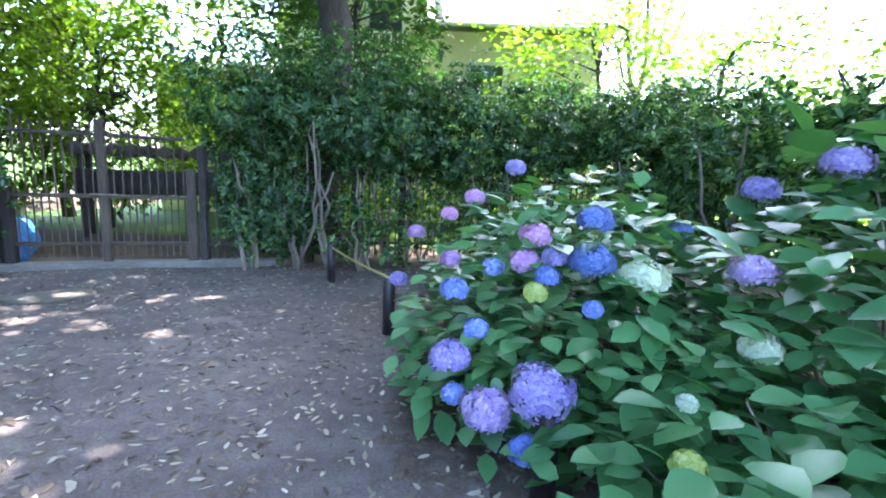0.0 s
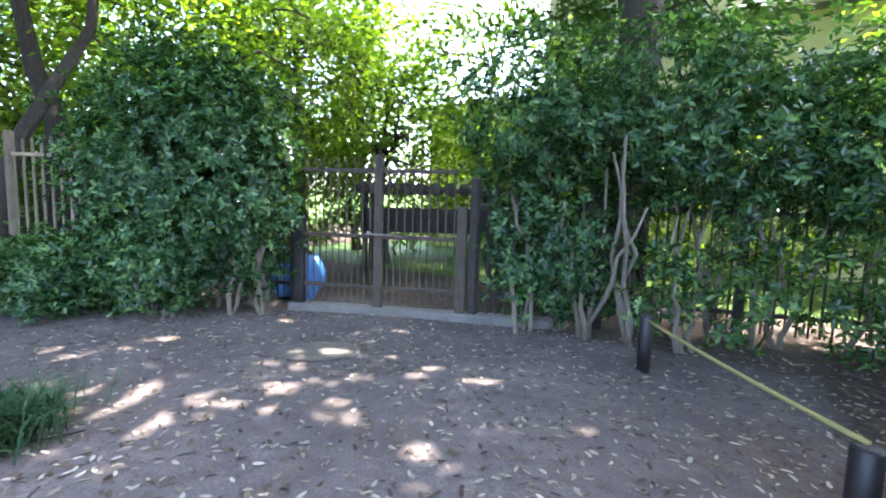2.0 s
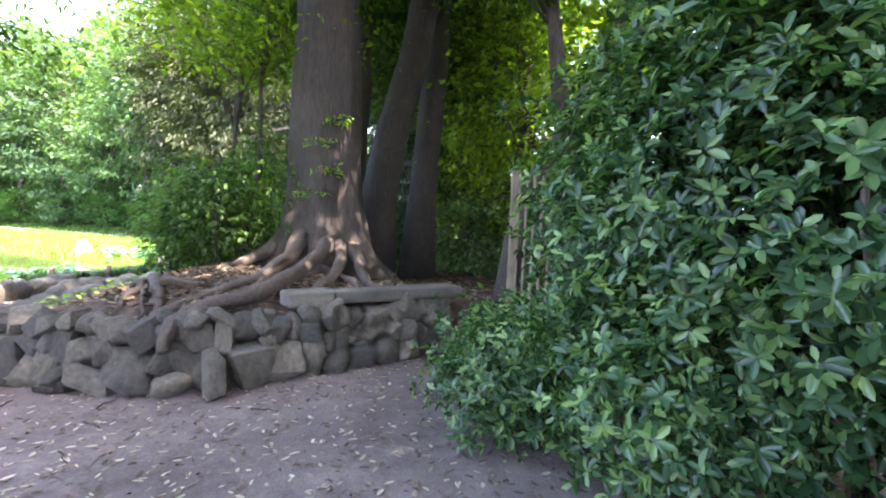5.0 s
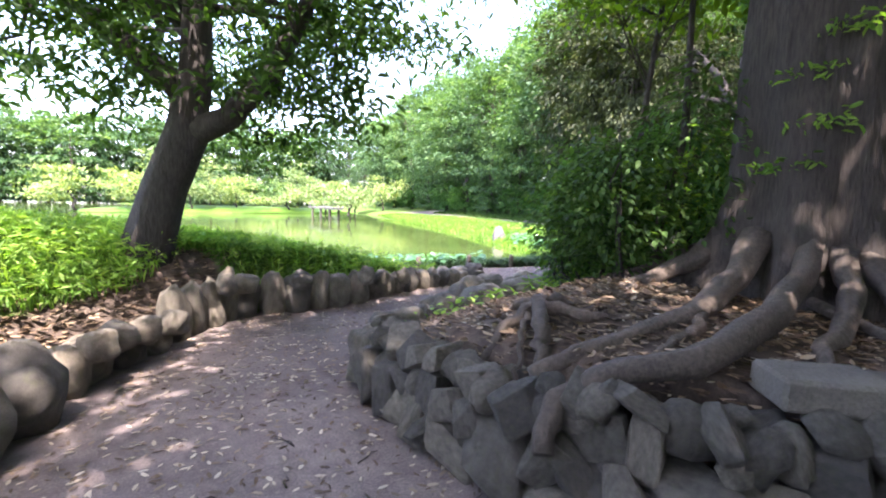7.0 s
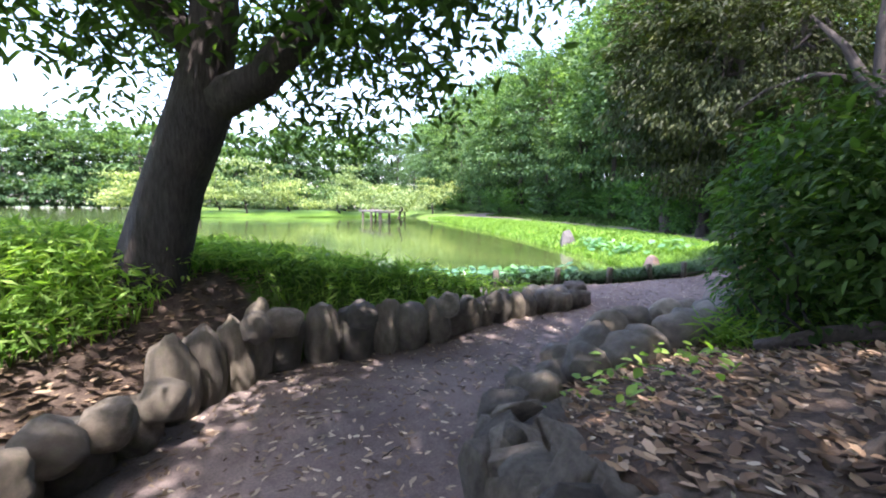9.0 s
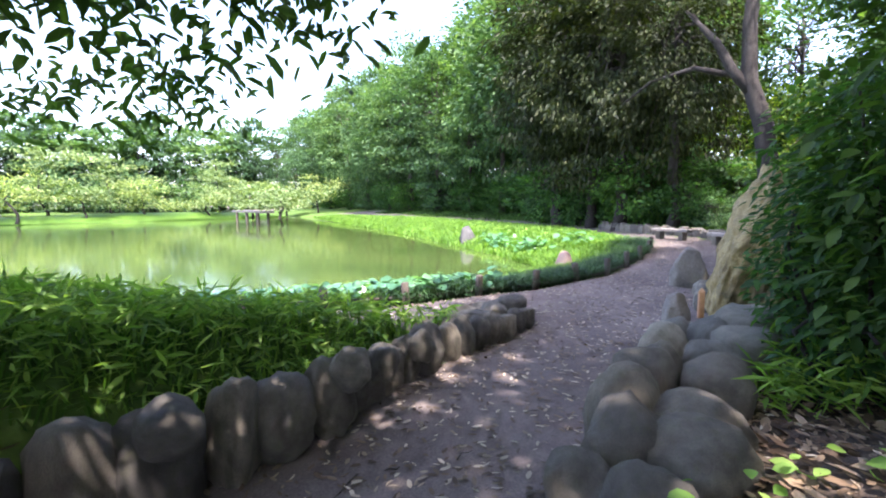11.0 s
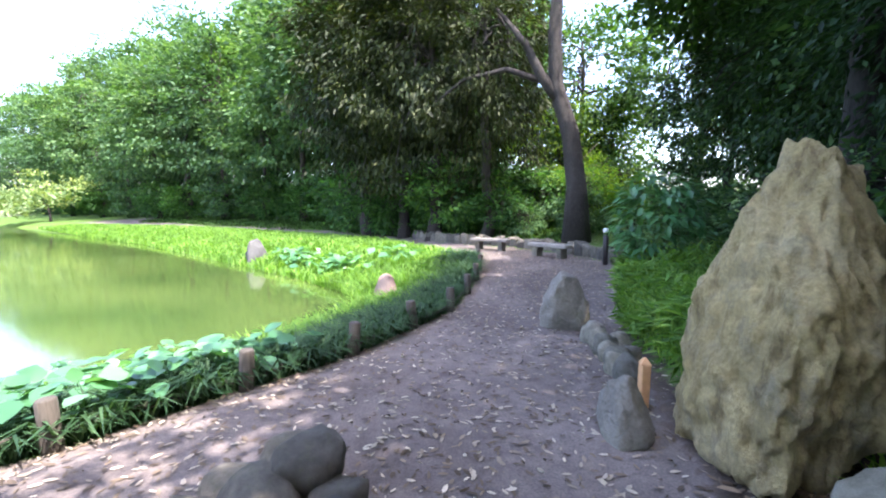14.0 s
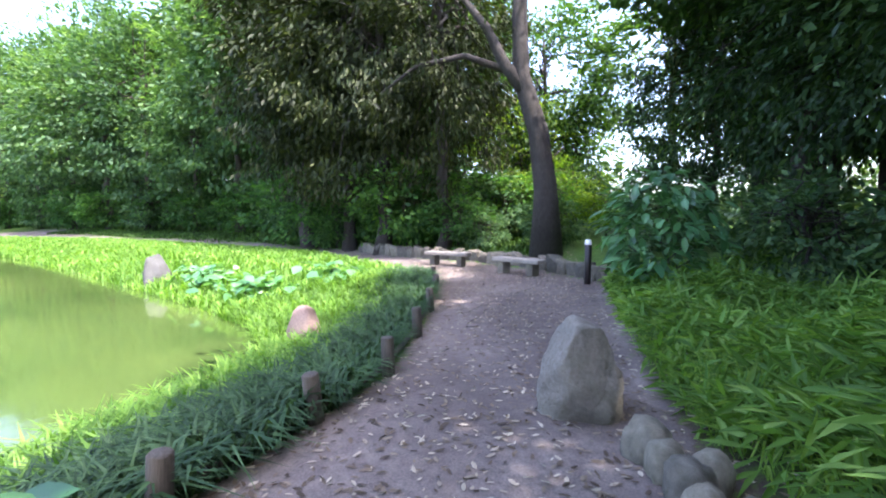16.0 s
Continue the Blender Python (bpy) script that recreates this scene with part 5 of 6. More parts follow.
def blue_bags():
    rng = np.random.default_rng(6)
    for x, y, s in ((-7.35, 7.5, 0.24), (-7.0, 7.65, 0.2), (-7.25, 7.9, 0.26)):
        solo("blue_bag", boulder_mesh("blue_bag", s * 10, 3, 0.35), M_BLUE, "crumpled bright blue plastic sack on the ground", "sack", group="blue sacks",
             m=pose(x, y, 0.3, 0, 0, rng.uniform(0, 180)) @ Matrix.Diagonal((s, s * 0.8, 0.36, 1)))


garden_house()
bare_tree()
garden_trolley()
blue_bags()


# ---- bollards, rope, paving stone ----
def bollard(x, y, h, r):
    b = thing("bollard", "short black round wooden post with worn top", "bollard", (x, y, land_z(x, y) - 0.02), group="bollards by the hydrangeas")
    part("post", cyl_mesh("post", r, r * 0.98, h, 18, 0.008), M_BLACK, b)
    part("cap", cyl_mesh("cap", r * 0.82, r * 0.8, 0.012, 18, 0.004), M_STAKE, b, "worn grey wooden top", pose(0, 0, h))


bollard(-1.0, 5.33, 0.56, 0.062)
bollard(-2.13, 7.38, 0.56, 0.062)
bollard(0.1, 3.1, 0.5, 0.062)
solo("rope", poly_mesh("rope", [tube(bend((-1.0, 5.33, 0.57), (-2.13, 7.38, 0.5), 12, -0.02), [0.014] * 12, 6)]), M_ROPE, "yellowish rope tied between two bollards", "rope")
solo("flat_stone", boulder_mesh("flat_stone", 4.4, 3, 0.2), M_SLAB, "flat grey stone set in the earth", "stone", m=pose(-5.0, 5.98, 0.0, 0, 0, 35) @ Matrix.Diagonal((0.42, 0.28, 0.025, 1)))


# ---- hydrangeas ----
def flower_ball(rng, parent, at, r, colour):
    """A mophead: many four-petalled florets on a ball."""
    n = int(110 + 1300 * r)
    d = rng.normal(0, 1, (n, 3))
    d[:, 2] = np.abs(d[:, 2]) * 0.9 - 0.35
    d /= np.linalg.norm(d, axis=1)[:, None]
    c = np.asarray(at) + d * r * np.array([1, 1, 0.8]) * rng.uniform(0.86, 1.1, (n, 1))
    c += d * r * np.array([0.28 * noise.noise(Vector(q) * 1.8 + Vector(at) * 5) for q in d])[:, None]
    a = np.cross(d, rng.normal(0, 1, (n, 3)))
    a /= np.linalg.norm(a, axis=1)[:, None]
    b = np.cross(d, a)
    s = 0.022 + 0.06 * r
    vs, fs = [], []
    k = 0
    for i in range(n):
        for u, v in ((a[i], b[i]), (b[i], -a[i]), (-a[i], -b[i]), (-b[i], a[i])):
            p = c[i]
            vs += [p, p + (u * 0.75 + v * 0.35) * s + d[i] * s * 0.18, p + (u + v * 0.0) * s * 1.15 + d[i] * s * 0.1, p + (u * 0.75 - v * 0.35) * s + d[i] * s * 0.18]
            fs.append((k, k + 1, k + 2, k + 3))
            k += 4
    return part("flower_head", fast_mesh("flower_head", np.array(vs), np.array(fs)), M_PETAL[colour], parent, colour + " hydrangea flower head")


def hydrangea(name, centre, radii, n, seed, label, size, heads):
    rng = np.random.default_rng(seed)
    t = thing(name, label, "hydrangea", tuple(centre))
    d = rng.normal(0, 1, (n, 3))
    d[:, 2] = np.abs(d[:, 2])
    d /= np.linalg.norm(d, axis=1)[:, None]
    sh = np.array([1 + 0.2 * noise.noise(Vector(v) * 2.2 + Vector((seed, 0, 0))) for v in d])[:, None]
    p = d * np.asarray(radii) * rng.uniform(0.25, 1.0, (n, 1)) ** 0.6 * sh
    p[:, 2] += 0.12
    yaw = np.arctan2(d[:, 1], d[:, 0]) + rng.normal(0, 0.8, n)
    pitch = rng.normal(-0.15, 0.3, n) + 0.35 * d[:, 2]
    part("foliage", big_leaves("foliage", p, yaw, pitch, size * rng.uniform(0.6, 1.25, n), rng, 0.72), M_HYD, t)
    for i in range(26):
        e = d[i] * np.asarray(radii) * 0.85
        part("stem", poly_mesh("stem", [tube(bend((e[0] * 0.2, e[1] * 0.2, 0), e, 5, 0.05, 0.02, rng), np.linspace(0.012, 0.006, 5), 5)]), M_TWIG, t)
    for dx, dy, dz, r, col in heads:
        v = np.array((dx, dy, dz)) - np.asarray(centre)
        flower_ball(rng, t, v, r if name == "hydrangea_bush" else r * 0.7, col)
    return t


HEADS = [(0.05, 3.07, 0.58, 0.142, "violet"), (-0.20, 3.14, 0.44, 0.113, "violet"),
         (-0.01, 3.02, 0.31, 0.076, "blue"), (-0.39, 3.37, 0.61, 0.100, "violet"), (-0.38, 3.60, 0.92, 0.072, "blue"), (-0.26, 3.36, 0.78, 0.055, "blue"), (-0.00, 3.51, 1.12, 0.072, "pink"), (0.07, 3.65, 1.25, 0.076, "pink"), (0.33, 3.42, 1.15, 0.103, "blue"), (0.16, 3.48, 1.16, 0.063, "violet"), (0.10, 3.39, 1.07, 0.055, "blue"), (0.42, 3.70, 1.35, 0.090, "blue"),
         (0.59, 3.36, 1.09, 0.108, "pale"), (0.04, 3.35, 0.99, 0.054, "lime"), (0.98, 3.86, 1.30, 0.059, "blue"), (-0.25, 4.60, 1.41, 0.066, "pink"), (0.04, 4.52, 1.65, 0.065, "violet"), (-0.44, 4.60, 1.27, 0.058, "pink"), (-0.69, 4.53, 1.13, 0.057, "pink"), (-0.81, 4.49, 0.76, 0.058, "violet"), (-0.41, 3.84, 1.06, 0.053, "pink"), (-0.17, 3.57, 1.07, 0.048, "blue"), (-0.36, 3.27, 0.45, 0.055, "blue"), (0.30, 3.23, 0.95, 0.041, "blue")]
hydrangea("hydrangea_bush", (0.55, 4.5, 0.0), (1.27, 1.62, 1.5), 2900, 1, "hydrangea bush with blue and violet flower heads", 0.165, HEADS)
hydrangea("small_hydrangea", (1.05, 2.75, 0.0), (1.05, 1.0, 0.85), 900, 2, "low leafy hydrangea in front of the bush", 0.18, [(0.42, 2.47, 0.64, 0.070, "lime"), (0.53, 2.72, 0.74, 0.041, "pale")])
hydrangea("lacecap_hydrangea", (2.1, 3.4, 0.0), (1.25, 1.5, 1.95), 900, 3, "tall lacecap hydrangea with large drooping leaves", 0.26,
          [(1.50, 3.97, 1.56, 0.139, "violet"), (1.50, 3.37, 1.71, 0.134, "violet"), (1.10, 3.33, 1.16, 0.137, "violet"), (1.01, 3.06, 0.85, 0.114, "pale")])


# ---- grass and ground plants ----
def stuff(name, me, material, label, category):
    return solo(name, me, material, label, category, "stuff")


def grass_all():
    rng = np.random.default_rng(17)
    near = lambda x, y: (x < -3.0) & (x > -13.5) & (signed(x, y, MOUND_LEFT) > 0.12)
    litter_free = lambda x, y: near(x, y) & (signed(x, y, MOUND_LEFT) + 0.12 * np.sin(x * 2.1) > 0.15 + 0.5 * smooth((x + 9.6) / 0.8))
    p = scatter([(-14.8, -3.4), (-6, -0.3), (-3, -1), (-2, -9.5), (-8.5, -8.5), (-12.5, -4.8), (-14.8, -4.2)], 30000, rng, litter_free)
    stuff("mound_grass", blades("mound_grass", p, 0.2, rng, 0.8, 0.009), M_GRASS, "bright green grass covering the mound", "grass")
    p = scatter([(-14.8, -3.4), (-6, -0.3), (-3, -1), (-2, -9.5), (-8.5, -8.5), (-12.5, -4.8), (-14.8, -4.2)], 30000, rng, litter_free)
    p[:, 2] += rng.uniform(0.08, 0.26, len(p))
    stuff("mound_bamboo_grass", leaf_cloud("mound_bamboo_grass", p, 0.15, rng, 0.0, 0.2), M_SASA, "low bamboo grass leaves on the mound", "grass")
    # strip between stakes and pond
    strip = lambda x, y: (signed(x, y, BANK_GREEN) > 0.02) & (signed(x, y, POND) < 0.15)
    q = [(-27.5, -4.6), (-10, -4), (-4, -13), (-9, -14.5), (-24, -9)]
    p = scatter(q, 20000, rng, lambda x, y: strip(x, y) & ((x > -14.5) | (signed(x, y, BANK_GREEN) > 0.8)))
    stuff("shore_grass", blades("shore_grass", p, 0.42, rng, 0.8, 0.013), M_GRASS, "lush grass between the stakes and the water", "grass")
    nearst = lambda x, y: strip(x, y) & (signed(x, y, BANK_GREEN) < 1.0) & (x < -14.5)
    p = scatter(q, 19000, rng, nearst)
    stuff("shore_lilyturf", blades("shore_lilyturf", p, 0.44, rng, 1.1, 0.011), M_MONDO, "dark drooping lilyturf along the stakes", "grass")
    leafy = lambda x, y: strip(x, y) & (x > -16.8)
    p = scatter(q, 2800, rng, leafy)
    p[:, 2] += rng.uniform(0.1, 0.5, len(p))
    stuff("shore_butterbur", big_leaves("shore_butterbur", p, rng.uniform(0, 6.28, len(p)), rng.normal(-0.15, 0.3, len(p)), rng.uniform(0.12, 0.24, len(p)), rng, 0.85, 0.1), M_HYD, "broad butterbur leaves beside the water", "plants")
    # the bank across the cove
    fb = lambda x, y: (signed(x, y, BANK_GREEN) > 0.05) & (signed(x, y, POND) < 0.1)
    p = scatter([(-22, -4.8), (-27, -4.8), (-33, -9.5), (-43, -31), (-44, -50), (-38, -36), (-27, -15), (-22.5, -7.5)], 42000, rng, fb)
    stuff("bank_grass", blades("bank_grass", p, 0.36, rng, 0.7, 0.022), M_GRASS, "tall fresh grass on the bank across the water", "grass")
    c = np.array([(-24.6, -8.4), (-25.2, -9.3), (-27.0, -11.8), (-26.2, -11.0), (-25.6, -7.2)])
    p = np.repeat(np.column_stack([c, [land_z(*k) + 0.3 for k in c]]), 60, 0) + rng.normal(0, 1, (300, 3)) * np.array([0.35, 0.35, 0.12])
    stuff("bank_butterbur", big_leaves("bank_butterbur", p, rng.uniform(0, 6.28, 300), rng.normal(-0.3, 0.3, 300), rng.uniform(0.2, 0.36, 300), rng, 0.8, 0.1), M_HYD, "broad dark leaves growing on the bank", "plants")
    # bamboo grass on the other side of the path
    bg = lambda x, y: signed(x, y, BANK_RIGHT) > 0.1
    p = scatter([(-16.0, -1.2), (-18.8, -1.7), (-25.5, -0.9), (-25, 1.8), (-16.6, 1.6)], 20000, rng, bg)
    p[:, 2] += rng.uniform(0.05, 0.5, len(p)) * (0.7 + 0.5 * np.sin(p[:, 0] * 1.9) * np.cos(p[:, 1] * 2.3))
    stuff("bamboo_grass", leaf_cloud("bamboo_grass", p, 0.24, rng, 0.0, 0.15), M_SASA, "fresh green bamboo grass beside the path", "grass")
    p = scatter([(-15.8, -1.2), (-18.8, -1.7), (-26.5, -0.9), (-27, 3), (-17, 3)], 15000, rng, bg)
    stuff("verge_grass", blades("verge_grass", p, 0.3, rng, 0.9, 0.008), M_SASA, "green grass under the trees beside the path", "grass")
    p = scatter([(-12.6, -0.9), (-14.2, -0.9), (-14.6, 0.6), (-13, 0.8)], 1500, rng, bg)
    p[:, 2] += rng.uniform(0.05, 0.4, len(p))
    stuff("rock_bamboo_grass", leaf_cloud("rock_bamboo_grass", p, 0.2, rng, 0.1, 0.14), M_SASA, "bamboo grass tufts above the boulders", "grass")
    p = scatter([(-13.2, -1.3), (-15.2, -0.9), (-16, 0.2), (-14, 0.6)], 2600, rng, bg)
    stuff("rock_grass", blades("rock_grass", p, 0.26, rng, 1.0, 0.008), M_SASA, "tufts of grass behind the boulders", "grass")
    p = scatter([(-30, -3.0), (-34, -7.5), (-44, -28), (-50, -45), (-54, -44), (-40, -8), (-34, 0)], 16000, rng, bg)
    stuff("slope_grass", blades("slope_grass", p, 0.25, rng, 0.8, 0.03), M_TREE, "short grass on the slope below the wood", "grass")
    # a tuft at the clearing's edge
    c = np.column_stack([rng.normal(-5.35, 0.16, 1100), rng.normal(3.6, 0.16, 1100), np.zeros(1100)])
    solo("lilyturf_tuft", blades("lilyturf_tuft", c, 0.36, rng, 1.0, 0.007), M_MONDO, "tuft of long-leaved lilyturf on bare earth", "plant")
    solo("tuft_stone", boulder_mesh("tuft_stone", 9.2, 3, 0.3), M_COBBLE, "rounded brown stone beside the lilyturf", "stone", m=pose(-5.1, 3.3, 0.08, 0, 0, 20) @ Matrix.Diagonal((0.2, 0.16, 0.2, 1)))
    # broad-leaved seedlings on the root bank
    p = scatter([(-10.2, -0.9), (-11.6, -1.3), (-11.9, -0.4), (-10.6, 0.3)], 100, rng)
    p[:, 2] += rng.uniform(0.03, 0.2, 100)
    stuff("bank_seedlings", big_leaves("bank_seedlings", p, rng.uniform(0, 6.28, 100), rng.normal(0, 0.3, 100), rng.uniform(0.05, 0.12, 100), rng, 0.6, 0.1), M_SASA, "green seedlings on the root-covered bank", "plants")


def fallen_leaves():
    rng = np.random.default_rng(23)
    open_ground = lambda x, y: (signed(x, y, MOUND_LEFT) < -0.1) & (signed(x, y, BANK_GREEN) < 0.05)
    p = scatter([(0.5, 1.0), (0.5, 9), (-11, 7), (-14, -1), (-31, -1), (-31, -6.5), (-26, -5), (-16, -5.4), (-11, -8), (-7, -0.5)], 33000, rng, open_ground)
    p[:, 2] += 0.008
    a = leaf_cloud("fallen_leaves", p, 0.066, rng, 0.0, 0.42, None, 0.06, fine=True)
    v = np.zeros(len(a.vertices) * 3, dtype=np.float32)
    a.vertices.foreach_get("co", v)
    v = v.reshape(-1, 6, 3)
    v[:, :, 2] = p[:, None, 2] + np.abs(v[:, :, 2] - p[:, None, 2]) * 0.28
    a.vertices.foreach_set("co", v.ravel())
    stuff("fallen_leaves", a, M_FALLEN, "dry pale fallen leaves on the path", "leaves")
    on_bank = lambda x, y: (signed(x, y, BANK_RIGHT) > 0.05)
    p = scatter([(-11.5, 5.2), (-9.3, 2.2), (-9.4, -0.3), (-11, -1.4), (-16, -1.5), (-16.5, 5), (-13, 7)], 15000, rng, on_bank)
    edge = scatter([(-6.4, -0.6), (-9.6, -3.2), (-9.6, -4.4), (-8, -4.4), (-5.6, -2.5)], 1800, rng, lambda x, y: (signed(x, y, MOUND_LEFT) > 0) & (signed(x, y, MOUND_LEFT) < 1.0))
    p = np.concatenate([p, edge])
    p[:, 2] += 0.012
    a = leaf_cloud("bank_litter", p, 0.1, rng, 0.0, 0.45, None, 0.1, fine=True)
    v = np.zeros(len(a.vertices) * 3, dtype=np.float32)
    a.vertices.foreach_get("co", v)
    v = v.reshape(-1, 6, 3)
    v[:, :, 2] = p[:, None, 2] + np.abs(v[:, :, 2] - p[:, None, 2]) * 0.4
    a.vertices.foreach_set("co", v.ravel())
    stuff("bank_litter", a, M_LITTER, "thick brown leaf litter on the bank", "leaves")


def fallen_twigs():
    rng = np.random.default_rng(29)
    g = []
    for x, y, z in scatter([(-0.5, 2), (-4, 7.5), (-9.5, 4.8), (-8.6, 0), (-11, -2.2), (-22, -3.6), (-20, -2.6), (-11, -3.0), (-7.4, 0)], 70, rng, lambda x, y: (signed(x, y, MOUND_LEFT) < -0.15) & (signed(x, y, BANK_RIGHT) < -0.15)):
        a, l = rng.uniform(0, 6.28), rng.uniform(0.06, 0.3)
        e = (x + math.cos(a) * l, y + math.sin(a) * l, z + 0.012)
        g.append(tube(bend((x, y, z + 0.008), e, 4, 0.004, 0.012, rng), np.linspace(0.006, 0.003, 4), 5))
    stuff("fallen_twigs", poly_mesh("fallen_twigs", g), M_BARK, "thin dark twigs lying on the path", "twigs")


grass_all()
fallen_leaves()
fallen_twigs()


# ---- along the water ----
def stakes():
    rng = np.random.default_rng(41)
    me = cyl_mesh("stake", 0.07, 0.066, 0.62, 12, 0.012)
    me.materials.append(M_STAKE)
    for x, y in STAKE_LINE:
        ob = solo("stake", me, None, "short weathered round wooden stake beside the path", "stake", group="stakes along the shore",
                  m=pose(x, y, land_z(x, y) - 0.22, rng.normal(0, 3), rng.normal(0, 3), rng.uniform(0, 360)))
    for a, b in zip(STAKE_LINE, STAKE_LINE[1:]):
        solo("edge_pole", poly_mesh("edge_pole", [tube([(a[0], a[1] - 0.08, 0.0), (b[0], b[1] - 0.08, 0.0)], [0.035, 0.03], 8)]), M_STAKE, "dark wooden pole laid along the path's edge", "pole", group="edge poles")


def bench(x, y, rz):
    b = thing("stone_bench", "low stone slab bench on two block feet", "bench", (x, y, 0), group="benches", rz=rz)
    part("seat", box_mesh("seat", 1.6, 0.42, 0.12, 0.02, 0.01), M_CONCRETE, b, "", pose(0, 0, 0.4))
    for s in (-0.5, 0.5):
        part("foot", box_mesh("foot", 0.2, 0.34, 0.34, 0.02, 0.01), M_STONE, b, "", pose(s, 0, 0.17))


def low_wall():
    rng = np.random.default_rng(51)
    w = thing("bench_wall", "low grey stone wall behind the benches", "wall")
    line = [(-26.2, -0.75), (-27.5, -1.3), (-28.9, -2.2), (-30.9, -4.2), (-32.3, -6.8), (-35.0, -9.9)]
    L = length(line)
    s = 0.0
    while s < L:
        x, y, dx, dy = along(line, s)
        wd = rng.uniform(0.3, 0.5)
        stone(w, BLOCKS[rng.integers(6)], (x, y, 0.2), (wd * 0.6, 0.2, rng.uniform(0.26, 0.34)), (0, rng.normal(0, 12), math.degrees(math.atan2(dy, dx))))
        s += wd


def lamp_post():
    t = thing("path_lamp", "slim dark garden lamp with a white top", "lamp", (-26.1, -1.2, land_z(-26.1, -1.2) - 0.02))
    part("pole", cyl_mesh("pole", 0.08, 0.08, 0.95, 14), M_BLACK, t)
    part("head", cyl_mesh("head", 0.085, 0.07, 0.12, 14), M_WHITE, t, "white lamp head", pose(0, 0, 0.95))


def shrub(x, y, h, seed, label, leaf=0.17, n=900, material=None, r=0.55):
    rng = np.random.default_rng(seed)
    z = land_z(x, y)
    t = thing("shrub", label, "shrub", (x, y, z))
    d = rng.normal(0, 1, (n, 3))
    d /= np.linalg.norm(d, axis=1)[:, None]
    p = d * np.array([r, r, h * 0.46]) * rng.uniform(0.3, 1.05, (n, 1)) ** 0.5
    p[:, 2] += h * 0.52
    yaw = np.arctan2(d[:, 1], d[:, 0]) + rng.normal(0, 0.7, n)
    part("foliage", big_leaves("foliage", p, yaw, rng.normal(-0.25, 0.4, n), leaf * rng.uniform(0.6, 1.2, n), rng, 0.42), material or M_HEDGE, t)
    for i in range(4):
        part("stem", poly_mesh("stem", [tube(bend((rng.normal(0, 0.08), rng.normal(0, 0.08), -0.1), p[i * 3] * (0.8, 0.8, 1), 7, 0, 0.05, rng), np.linspace(0.022, 0.008, 7), 6)]), M_BARKDARK, t)


def marker():
    t = thing("wooden_marker", "small orange-brown wooden marker post by the rock", "marker", (-16.35, -1.78, 0.0), rz=20)
    bar(t, "post", (0, 0, -0.05), (0.015, 0, 0.36), 0.075, 0.075, M_ORANGE)
    part("cap", poly_mesh("cap", [tube([(0.015, 0, 0.355), (0.015, 0, 0.365), (0.016, 0, 0.41)], [0.056, 0.056, 0.012], 4)], False), M_ORANGE, t, "bevelled timber top", pose(0, 0, 0, 0, 0, 0))


def pagoda():
    """A stone lantern tower between the trunks."""
    x, y = -20.0, 3.1
    t = thing("stone_pagoda", "weathered stone pagoda with stacked roofs in the wood", "pagoda", (x, y, land_z(x, y)))
    part("base", box_mesh("base", 1.0, 1.0, 1.6, 0.03), M_STONE, t, "", pose(0, 0, 0.8))
    for i in range(6):
        s = 1.0 - 0.1 * i
        zz = 1.75 + i * 0.55
        part("storey", box_mesh("storey", 0.55 * s, 0.55 * s, 0.42, 0.02), M_STONE, t, "", pose(0, 0, zz))
        part("roof", poly_mesh("roof", [tube([(0, 0, 0), (0, 0, 0.06), (0, 0, 0.2)], [0.72 * s, 0.7 * s, 0.3 * s], 8)], False), M_CONCRETE, t, "", pose(0, 0, zz + 0.2))


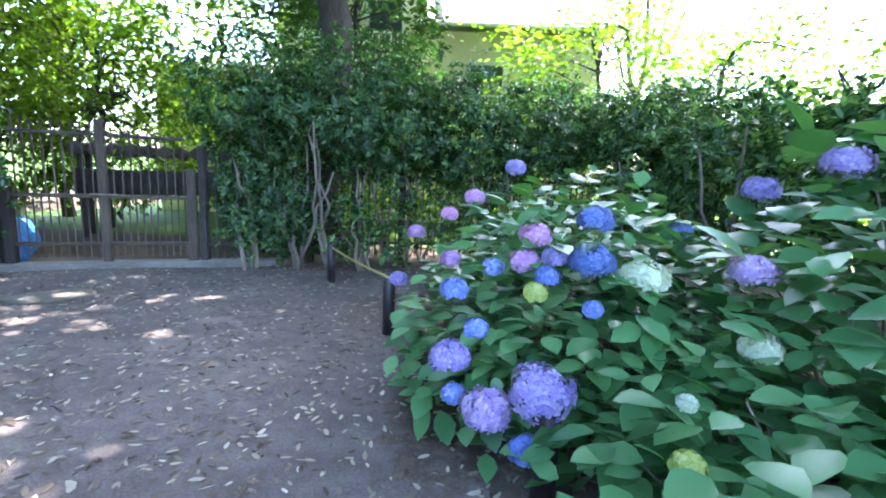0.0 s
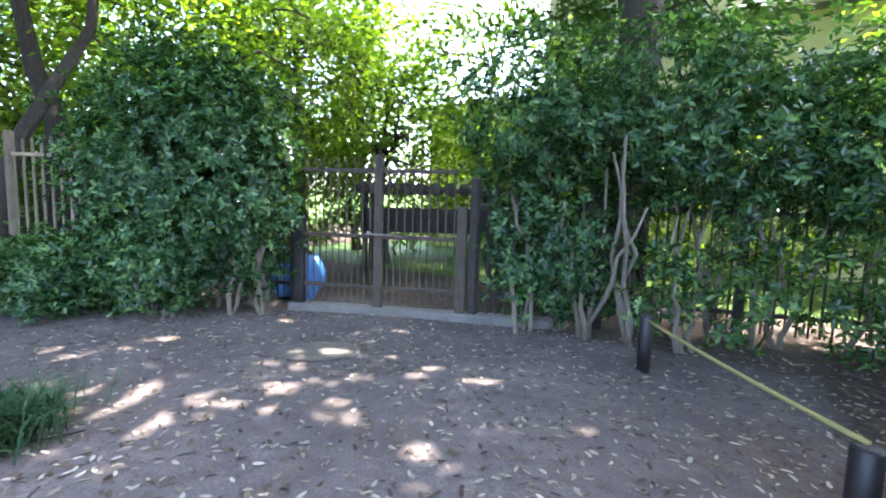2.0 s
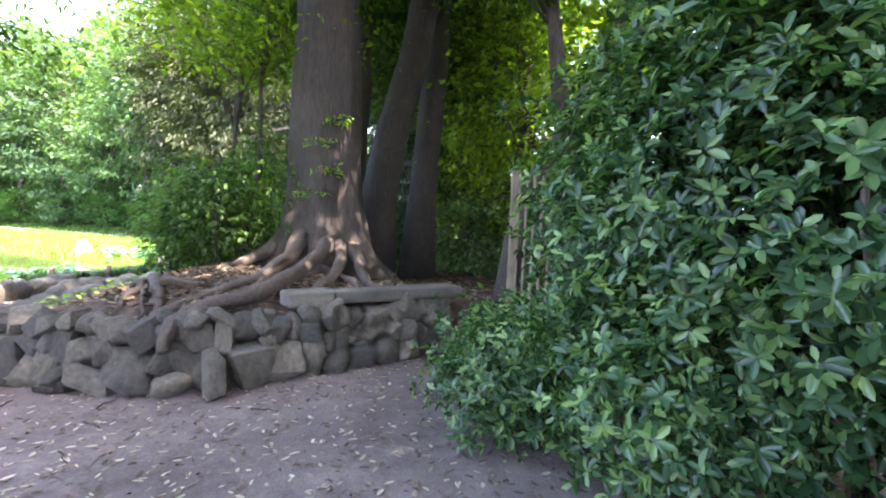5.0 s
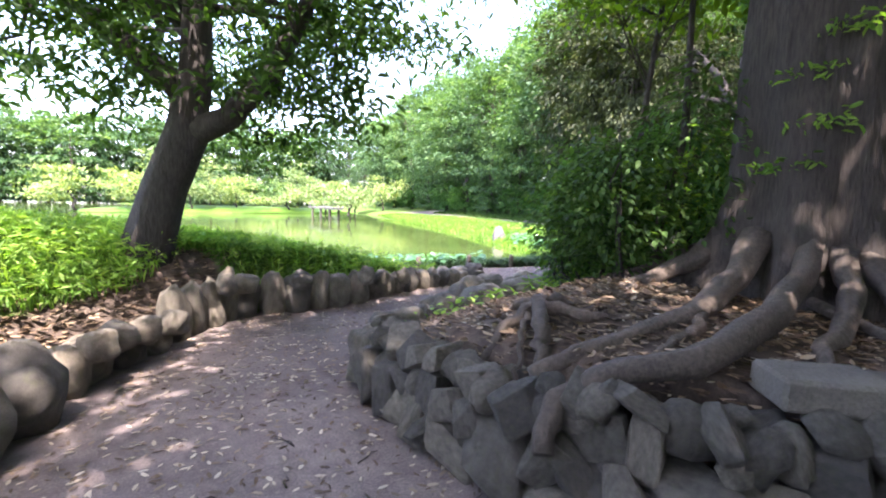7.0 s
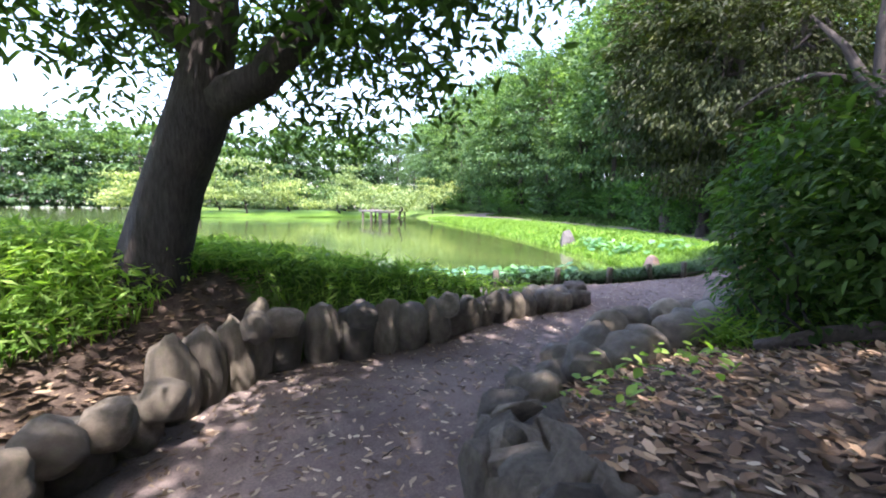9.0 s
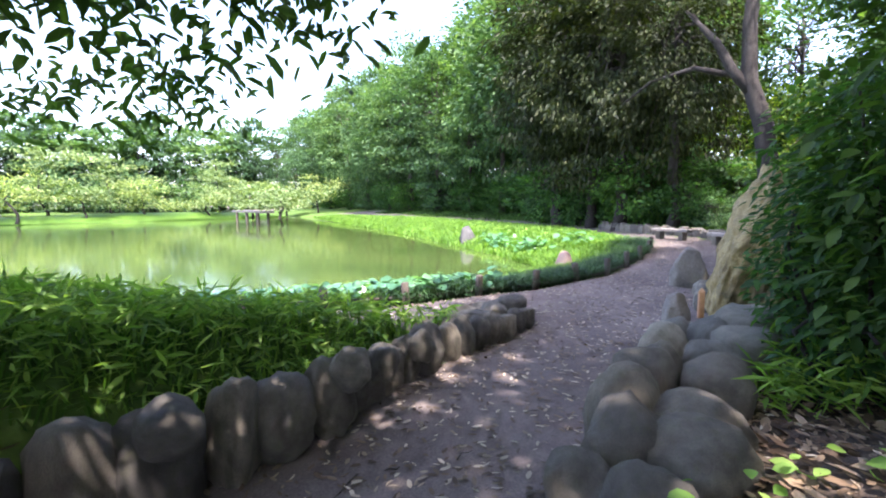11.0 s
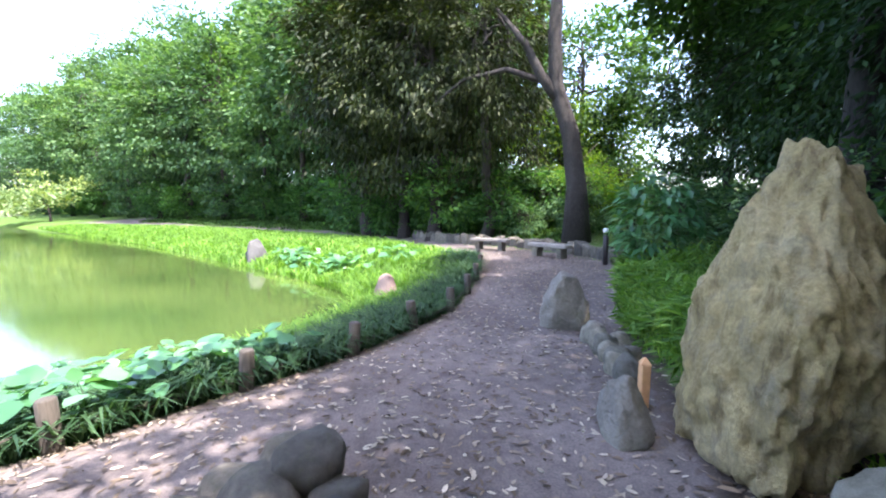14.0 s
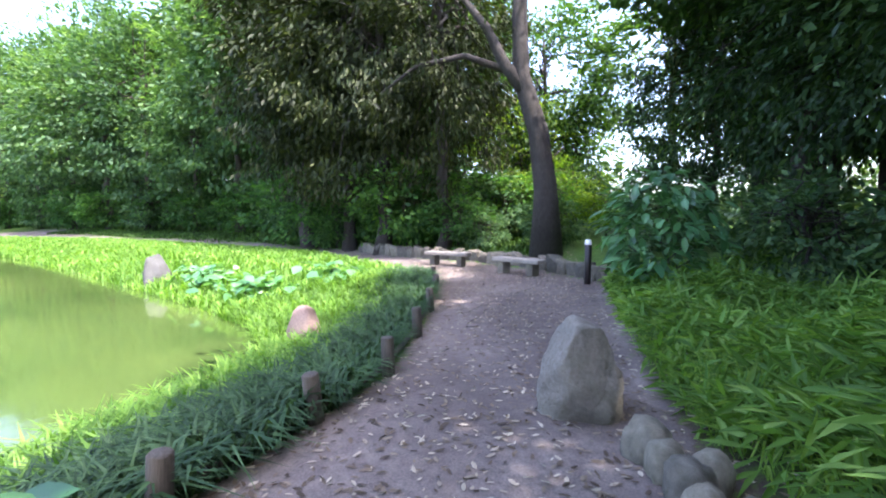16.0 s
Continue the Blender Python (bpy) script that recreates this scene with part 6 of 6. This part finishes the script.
def islands():
    """The low island with clipped pines and the plank bridge."""
    rng = np.random.default_rng(61)
    solo("island", boulder_mesh("island", 2.7, 3, 0.3), M_GRASS, "low grassy island in the pond", "island", "structure", m=pose(-33, -66, -0.6) @ Matrix.Diagonal((20, 4, 1.0, 1)))
    for x, y, h in ((-21, -66, 5.5), (-27, -66, 6), (-40, -66, 5.6), (-18, -63, 3.2), (-24, -64, 2.6), (-30, -64, 3.6), (-37, -63, 2.6), (-42, -61, 3.4), (-48, -62, 2.8), (-12, -66, 3.4), (-34.5, -41.5, 2.6), (-52, -60, 4.0)):
        t = thing("pine", "clipped spreading pine on the island", "tree", (x, y, 0.0), group="pines in the pond")
        part("trunk", poly_mesh("trunk", [tube(bend((0, 0, -0.4), (0.5, 0.3, h * 0.8), 6, 0, 0.15, rng), np.linspace(0.18, 0.06, 6), 7)]), M_BARKDARK, t)
        c = np.column_stack([rng.normal(0, 1.9, 16), rng.normal(0, 1.5, 16), rng.uniform(0.25, 1.05, 16) * h * 1.3])
        p = np.repeat(c, 100, 0) + rng.normal(0, 1, (1600, 3)) * np.array([0.9, 0.9, 0.22])
        part("crown", leaf_cloud("crown", p, 0.42, rng, -0.3, 0.4), M_PINE, t)
    b = thing("plank_bridge", "pale low plank bridge over the pond", "bridge", (-33.5, -45.5, 0), rz=80)
    part("deck", box_mesh("deck", 9, 1.3, 0.22, 0.02), M_CONCRETE, b, "", pose(0, 0, 0.75))
    for s in (-3.2, 0.0, 3.2):
        for k in (-0.5, 0.5):
            part("pier", cyl_mesh("pier", 0.14, 0.14, 2.2, 8), M_STAKE, b, "", pose(s, k, -1.55))


stakes()
bench(-30.0, -5.1, -110)
bench(-27.9, -2.8, -128)
low_wall()
lamp_post()
shrub(-23.6, -0.35, 2.3, 71, "large-leaved green shrub beside the lamp", 0.3, 700, M_HYD, 1.0)
marker()
pagoda()
islands()
for i, (x, y, h) in enumerate(((-12.7, 0.0, 2.4), (-13.4, 0.9, 2.8), (-12.2, 0.7, 1.9), (-14.3, 0.8, 2.6), (-12.9, 1.4, 3.0), (-16.2, 0.8, 2.4), (-14.9, 1.7, 2.8), (-13.6, 0.2, 2.1))):
    shrub(x, y, h, 80 + i, "young leafy shrub on the bank under the trees", 0.12, 1900, (M_BRIGHT if i == 3 else M_LITLEAF if i % 2 else M_TREE), 0.8)
shrub(-13.3, -0.25, 2.3, 95, "glossy green shrub above the boulders", 0.1, 2200, M_LITLEAF, 0.6)
shrub(-13.7, -0.55, 2.5, 97, "glossy green shrub above the boulders", 0.1, 2000, M_LITLEAF, 0.55)
shrub(-13.2, -0.5, 1.7, 98, "glossy green shrub above the boulders", 0.1, 1200, M_LITLEAF, 0.5)
shrub(-14.2, -0.15, 1.9, 96, "glossy green shrub above the boulders", 0.1, 1500, M_LITLEAF, 0.5)
